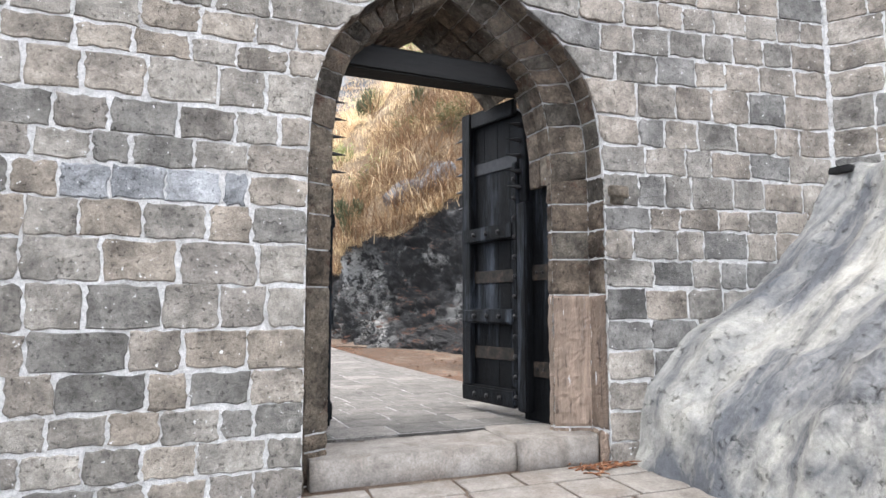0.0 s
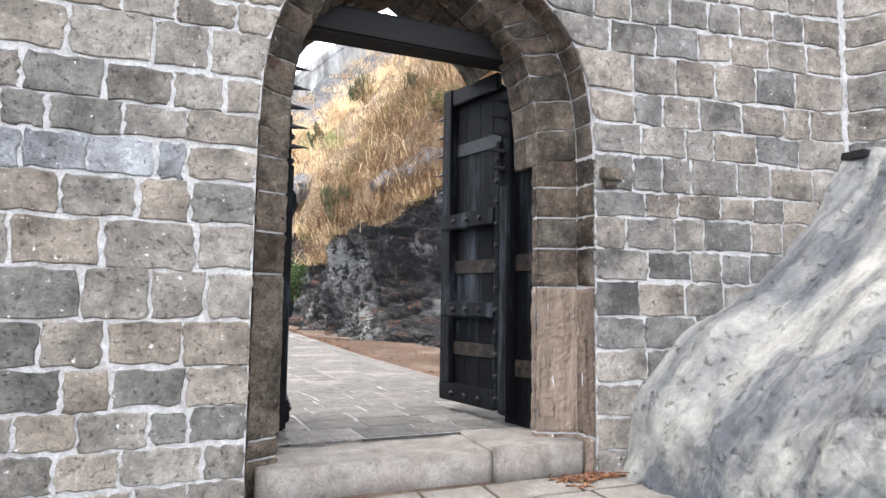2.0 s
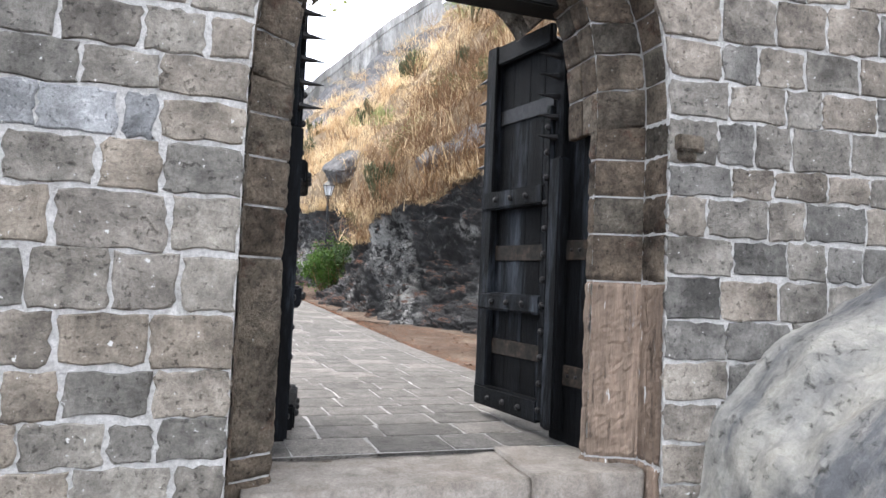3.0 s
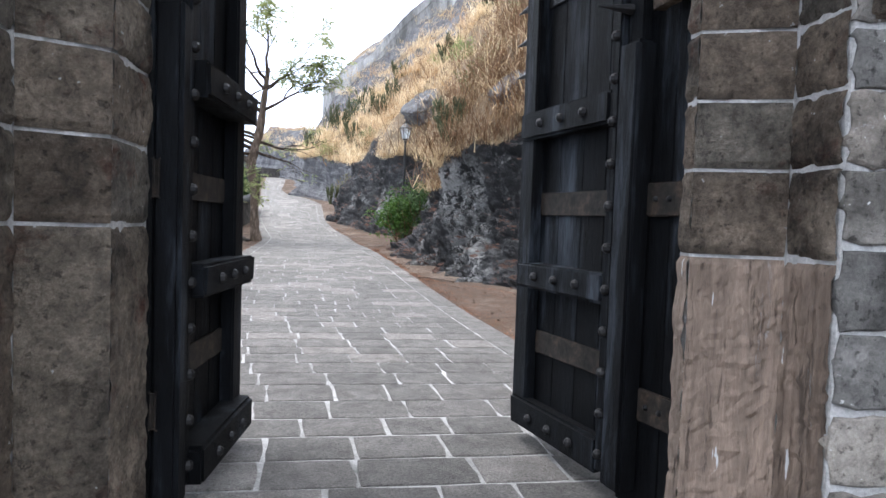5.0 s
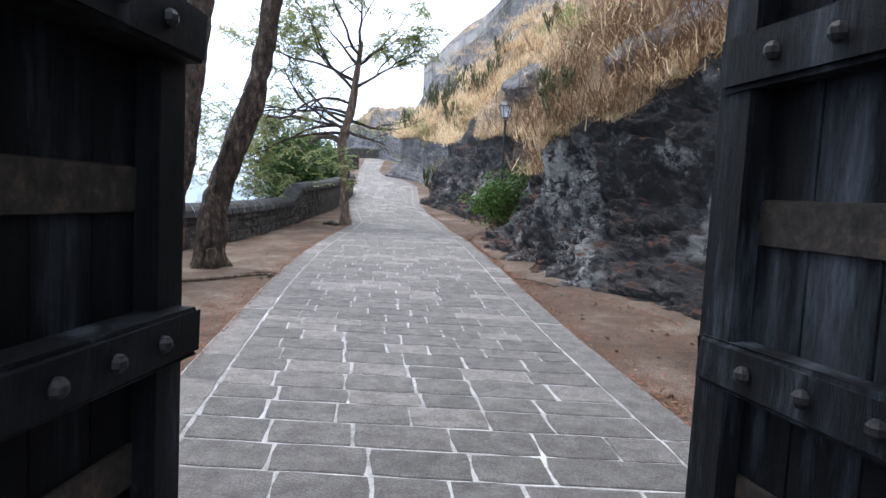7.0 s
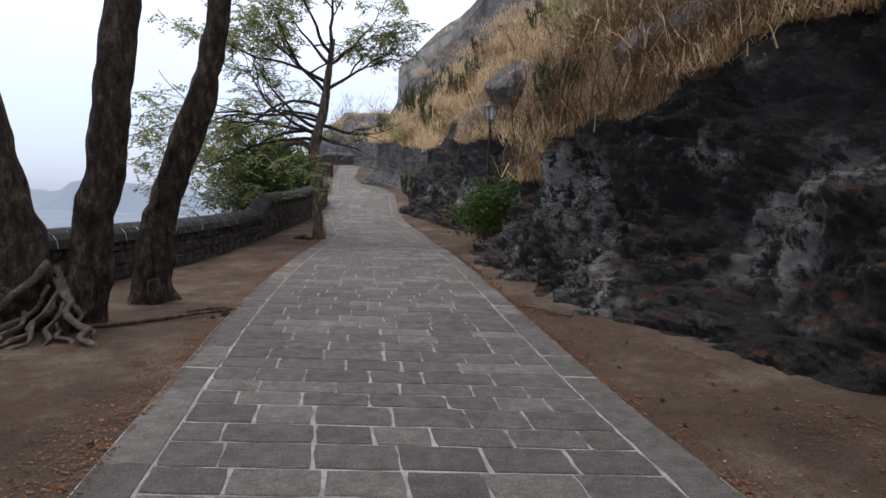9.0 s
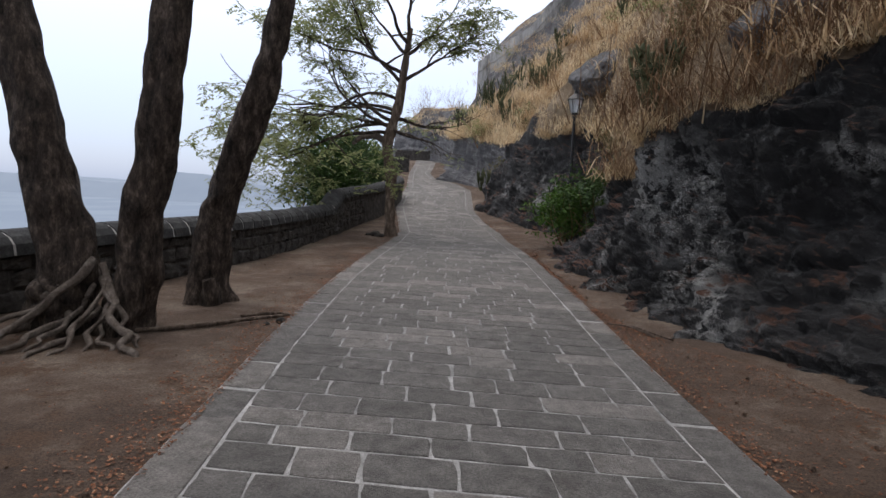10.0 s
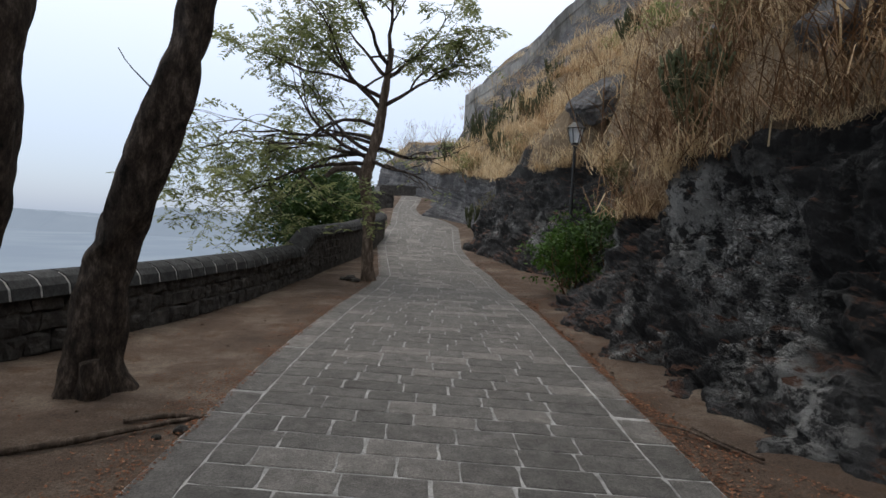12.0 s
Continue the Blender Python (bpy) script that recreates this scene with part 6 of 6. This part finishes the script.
# ---- litter ----
def build_litter():
    rng = random.Random(8)
    vs, fs = [], []
    n = 0
    while n < 26000:
        y = 5.2 + 24 * rng.random() ** 1.3
        if rng.random() < 0.62:
            a, c = lerp_at(PAVE_R, y), lerp_at(FOOT, y)
            x = a - 0.05 + (c - a) * (1 - rng.random() ** 2.0) if rng.random() < 0.75 else a + abs(rng.gauss(0, 0.12))
        else:
            a = lerp_at(PAVE_L, y)
            x = a + 0.06 - abs(rng.gauss(0, 0.24)) if rng.random() < 0.8 else rng.uniform(lerp_at(PARAPET, y) + 0.2, a)
        if noise.noise((x * 1.1, y * 1.1, 5)) < -0.1 and rng.random() < 0.8:
            continue
        n += 1
        z = ground_z(x, y) + 0.012
        if lerp_at(PAVE_L, y) < x < lerp_at(PAVE_R, y):
            z = level(y) + 0.012
        a, l, w = rng.uniform(0, 6.28), rng.uniform(0.012, 0.036), rng.uniform(0.4, 0.75)
        u, v = Vector((math.cos(a), math.sin(a), rng.uniform(-0.25, 0.4))) * l, Vector((-math.sin(a), math.cos(a), rng.uniform(-0.3, 0.3))) * l * w * 0.5
        p = Vector((x, y, z))
        o = len(vs)
        vs += [p - u * 0.5, p + v, p + u * 0.5, p - v]
        fs.append((o, o + 1, o + 2, o + 3))
    tagged(mesh_object("fallen_leaves", vs, fs, M_LITTER), "rust-coloured fallen leaves along the path edges", "leaves", kind="stuff")
    vs, fs = [], []
    pieces = []
    for _ in range(450):
        y = 5.2 + 20 * rng.random() ** 1.2
        x = rng.uniform(lerp_at(PAVE_R, y) + 0.05, lerp_at(FOOT, y)) if rng.random() < 0.6 else rng.uniform(lerp_at(PARAPET, y) + 0.3, lerp_at(PAVE_L, y) - 0.05)
        r = 0.006 + 0.02 * rng.random() ** 3
        c = Vector((x, y, ground_z(x, y) + r * 0.3))
        o = len(vs)
        k = [Vector((rng.uniform(0.6, 1.2) * r * math.cos(q), rng.uniform(0.6, 1.2) * r * math.sin(q), 0)) for q in (0, 1.26, 2.5, 3.77, 5.03)]
        vs += [c + q for q in k] + [c + q * 0.5 + Vector((0, 0, r * 0.8)) for q in k]
        fs += [(o + i, o + (i + 1) % 5, o + 5 + (i + 1) % 5, o + 5 + i) for i in range(5)] + [tuple(range(o + 5, o + 10))]
    tagged(mesh_object("pebbles", vs, fs, M_DIRT), "small loose pebbles on the earth", "pebbles", kind="stuff")
    for ctrl in ([(-1.9, 12.05, 0.02, 0.02), (-1.3, 12.3, 0.03, 0.025), (-0.8, 12.75, 0.04, 0.02), (-0.5, 13.2, 0.03, 0.012)], [(-1.0, 12.95, 0.02, 0.02), (-0.7, 13.05, 0.05, 0.02), (-0.45, 13.15, 0.03, 0.012)],
                 [(3.35, 13.2, 0.03, 0.012), (3.15, 13.5, 0.06, 0.012), (2.98, 13.75, 0.03, 0.008)], [(3.5, 13.0, 0.03, 0.015), (3.3, 13.35, 0.05, 0.012), (3.25, 13.7, 0.03, 0.01)]):
        ln = smooth_line([(x, y, ground_z(x, y) + z, r) for x, y, z, r in ctrl], 6)
        v, f = tube([p[:3] for p in ln], [p[3] for p in ln], 6, 0.3)
        tagged(mesh_object("stick", v, f, M_BARK_PALE, smooth=True), "bare fallen stick lying on the brown earth", "stick", "fallen sticks")
    # dry twigs swept against the step
    pieces = []
    for _ in range(40):
        x, y = rng.uniform(2.75, 3.25), rng.gauss(4.2, 0.06)
        a, l = rng.gauss(0.15, 0.5), rng.uniform(0.06, 0.22)
        p = Vector((x, y, level(y) + 0.02))
        d = Vector((math.cos(a), math.sin(a), rng.uniform(-0.05, 0.2))) * l
        pieces.append(tube([p, p + d * 0.5 + Vector((0, 0, 0.01)), p + d], [0.006, 0.006, 0.003], 4))
    v, f = joined(pieces)
    tagged(mesh_object("dry_twigs", v, f, M_LITTER), "reddish dry twigs swept against the step", "twigs", kind="stuff")


build_litter()


def loose_stone(x, y, size, rng, label):
    bm = bmesh.new()
    bmesh.ops.create_icosphere(bm, subdivisions=2, radius=1.0)
    for v in bm.verts:
        c = v.co.copy()
        v.co = Vector((c.x * size, c.y * size * 0.8, c.z * size * 0.6)) * (1 + 0.35 * noise.noise(c * 1.3 + Vector((x, y, 0))))
    ob = part("stone", bm, M_PARAPET, None)
    ob.location = (x, y, ground_z(x, y) + size * 0.3)
    ob.rotation_euler = (0, 0, rng.uniform(0, 6.28))
    tagged(ob, label, "stone", "loose stones")


RL = random.Random(3)
for sx, sy, sr in ((-1.62, 23.4, 0.17), (-1.45, 23.2, 0.11), (-1.85, 23.6, 0.1), (-0.52, 12.85, 0.055), (-0.62, 12.7, 0.035)):
    loose_stone(sx, sy, sr, RL, "small broken stone lying on the earth beside the path")


# ---- stones at the path's far bend ----
def build_bend():
    z = level(46.3)
    t = thing("stone_pillar", pose(-4.35, 46.3, z), "weathered stone gate pillar at the far bend", "pillar")
    for k in range(3):
        bm = bmesh.new()
        box(bm, (-0.25, -0.25, k * 0.38 - 0.08), (0.25, 0.25, k * 0.38 + 0.29), 0.03, 0.02, RV)
        part("block", bm, M_PARAPET, t)
    bm = bmesh.new()
    box(bm, (-6.6, 46.2, z - 0.8), (-4.62, 46.7, z + 0.85), 0.05, 0.03, RV)
    tagged(part("wall_bend", bm, M_PARAPET, None), "low stone wall at the far bend", "wall", kind="structure")
    bm = bmesh.new()
    box(bm, (-6.5, 55.0, level(55) - 0.6), (-2.6, 55.5, level(55) + 0.75), 0.05, 0.03, RV)
    tagged(part("wall_end", bm, M_PARAPET, None), "dark low stone wall where the path turns", "wall", kind="structure")


build_bend()


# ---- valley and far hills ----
# distance haze is painted on: noisy blue tones that the surface itself emits
def painted_haze_material(name, low, high, scale):
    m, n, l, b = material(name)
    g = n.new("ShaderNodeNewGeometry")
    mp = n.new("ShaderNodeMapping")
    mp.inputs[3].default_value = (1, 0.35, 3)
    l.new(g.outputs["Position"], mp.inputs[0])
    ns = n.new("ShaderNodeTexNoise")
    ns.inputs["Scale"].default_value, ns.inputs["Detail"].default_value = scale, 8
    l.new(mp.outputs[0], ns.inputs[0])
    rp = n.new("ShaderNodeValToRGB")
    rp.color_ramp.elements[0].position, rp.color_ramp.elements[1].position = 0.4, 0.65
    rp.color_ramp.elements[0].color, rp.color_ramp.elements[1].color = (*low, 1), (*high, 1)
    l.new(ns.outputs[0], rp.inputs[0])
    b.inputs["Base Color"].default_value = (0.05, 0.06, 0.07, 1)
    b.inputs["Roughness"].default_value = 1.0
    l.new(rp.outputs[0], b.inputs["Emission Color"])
    b.inputs["Emission Strength"].default_value = HAZE_GLOW
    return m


# strength of the glow that stands in for hazy air
HAZE_GLOW = 0.52
M_VALLEY = painted_haze_material("valley_fields_painted_haze", (0.33, 0.42, 0.57), (0.42, 0.51, 0.65), 0.006)
M_RIDGE = painted_haze_material("mesa_painted_haze", (0.43, 0.52, 0.67), (0.47, 0.56, 0.71), 0.003)


def build_valley():
    ys = [-4000, -1500, -500, -100, 100, 300, 700, 1200, 1800, 2600, 3400, 4500]
    vs = [(x, y, -95) for y in ys for x in (-4800, -2500, -1200, -500, -150, -60)]
    fs = [(j * 6 + i, j * 6 + i + 1, j * 6 + i + 7, j * 6 + i + 6) for j in range(len(ys) - 1) for i in range(5)]
    tagged(mesh_object("backdrop_valley", vs, fs, M_VALLEY), "valley plain far below, its blue haze painted as glow", "valley", kind="structure")
    vs, fs = [], []
    n = 120
    for i in range(n + 1):
        x = -3600 + 3600 * i / n
        h = 100 + 30 * noise.noise((x * 0.002, 3, 0)) + 45 * max(0, min(1, (x + 1980) / 60)) * max(0, min(1, (-1080 - x) / 500)) + 12 * noise.noise((x * 0.01, 0, 0))
        y = 3300 + 200 * noise.noise((x * 0.001, 0, 9))
        vs += [(x, y, -100), (x, y + 120, -95 + h * 0.6), (x, y + 200, -95 + h), (x, y + 900, -95 + h)]
    for i in range(n):
        for k in range(3):
            a = i * 4 + k
            fs.append((a, a + 4, a + 5, a + 1))
    tagged(mesh_object("backdrop_mesa", vs, fs, M_RIDGE), "flat-topped far hills, their pale blue haze painted as glow", "hills", kind="structure")


build_valley()


# ---- paving ----
def build_paving():
    rng = random.Random(11)
    road = tagged(new("pavement"), "grey basalt paving path with pale mortar joints", "path", kind="structure")
    vs, fs = [], []
    ys = np.arange(4.95, 56, 0.25)
    for y in ys:
        for k in range(9):
            x = lerp_at(PAVE_L, y) + (lerp_at(PAVE_R, y) - lerp_at(PAVE_L, y)) * k / 8
            vs.append((x, y, level(y) - 0.0035))
    for j in range(len(ys) - 1):
        for k in range(8):
            a = j * 9 + k
            fs.append((a, a + 1, a + 10, a + 9))
    mesh_object("joint_bed", vs, fs, M_JOINT, road)
    far = []

    def slab(x0, x1, xa, xb, y0, y1, near, border=False):
        y0, y1 = y0 + rng.uniform(0.001, 0.006), y1 - rng.uniform(0.001, 0.006)
        e0, e1 = rng.uniform(0.0, 0.005), rng.uniform(0.0, 0.005)
        x0, xa, x1, xb = x0 + e0, xa + e0, x1 - e1, xb - e1
        q = [Vector((x0, y0, level(y0))), Vector((x1, y0, level(y0))), Vector((xb, y1, level(y1))), Vector((xa, y1, level(y1)))]
        kw = dict(depth=0.03, gap=rng.uniform(0.001, 0.003) if border else rng.uniform(0.004, 0.008), bulge=0.004, jitter=0.007, inset=0.012, sub=3, flat=True)
        if near:
            stone("paving_slab", q, (0, 0, 1), M_PAVE, road, **kw)
        else:
            far.append(stone_shape(q, (0, 0, 1), **kw))

    y = 4.96
    row = 0
    while y < 55:
        h = rng.uniform(0.26, 0.36) if y < 30 else rng.uniform(0.35, 0.5)
        if y < 7:
            h = rng.uniform(0.3, 0.42)
        y1 = y + h
        near = y < 15.5
        l0, r0, l1, r1 = lerp_at(PAVE_L, y), lerp_at(PAVE_R, y), lerp_at(PAVE_L, y1), lerp_at(PAVE_R, y1)
        b = 0.3
        if row % 2 == 0:
            y2 = y1 + h
            l2, r2 = lerp_at(PAVE_L, y2), lerp_at(PAVE_R, y2)
            slab(l0, l0 + b - 0.006, l2, l2 + b - 0.006, y, y2, near, True)
            slab(r0 - b + 0.006, r0, r2 - b + 0.006, r2, y, y2, near, True)
        w = r0 - l0 - 2 * b
        cuts, c = [0.0], rng.uniform(0.25, 0.55)
        while c < w - 0.25:
            cuts.append(c / w)
            c += rng.uniform(0.34, 0.58)
        cuts.append(1.0)
        for i in range(len(cuts) - 1):
            s, e = cuts[i], cuts[i + 1]
            js, je = (0 if i == 0 else rng.uniform(-.006, .006)), (0 if i == len(cuts) - 2 else rng.uniform(-.006, .006))
            w1 = r1 - l1 - 2 * b
            slab(l0 + b + s * w, l0 + b + e * w, l1 + b + s * w1 + js, l1 + b + e * w1 + je, y, y1, near)
        y = y1
        row += 1
    v, f = joined(far)
    tagged(mesh_object("paving_slabs", v, f, M_PAVE_FAR, road), kind="stuff")
    # slabs in front of the gate
    y = 2.6
    while y < 4.28:
        y1 = min(y + rng.uniform(0.3, 0.42), 4.32)
        x = 0.0
        while x < 3.0:
            x1 = x + rng.uniform(0.4, 0.75)
            q = [Vector((x, y, level(y) + 0.01)), Vector((x1, y, level(y) + 0.01)), Vector((x1, y1, level(y1) + 0.01)), Vector((x, y1, level(y1) + 0.01))]
            stone("paving_slab", q, (0, 0, 1), M_PAVE_WORN, road, depth=0.03, gap=0.009, bulge=0.004, jitter=0.004, inset=0.012, sub=2)
            x = x1
        y = y1


build_left_bricks()
build_right_bricks()
build_arch_stones()
build_paving()
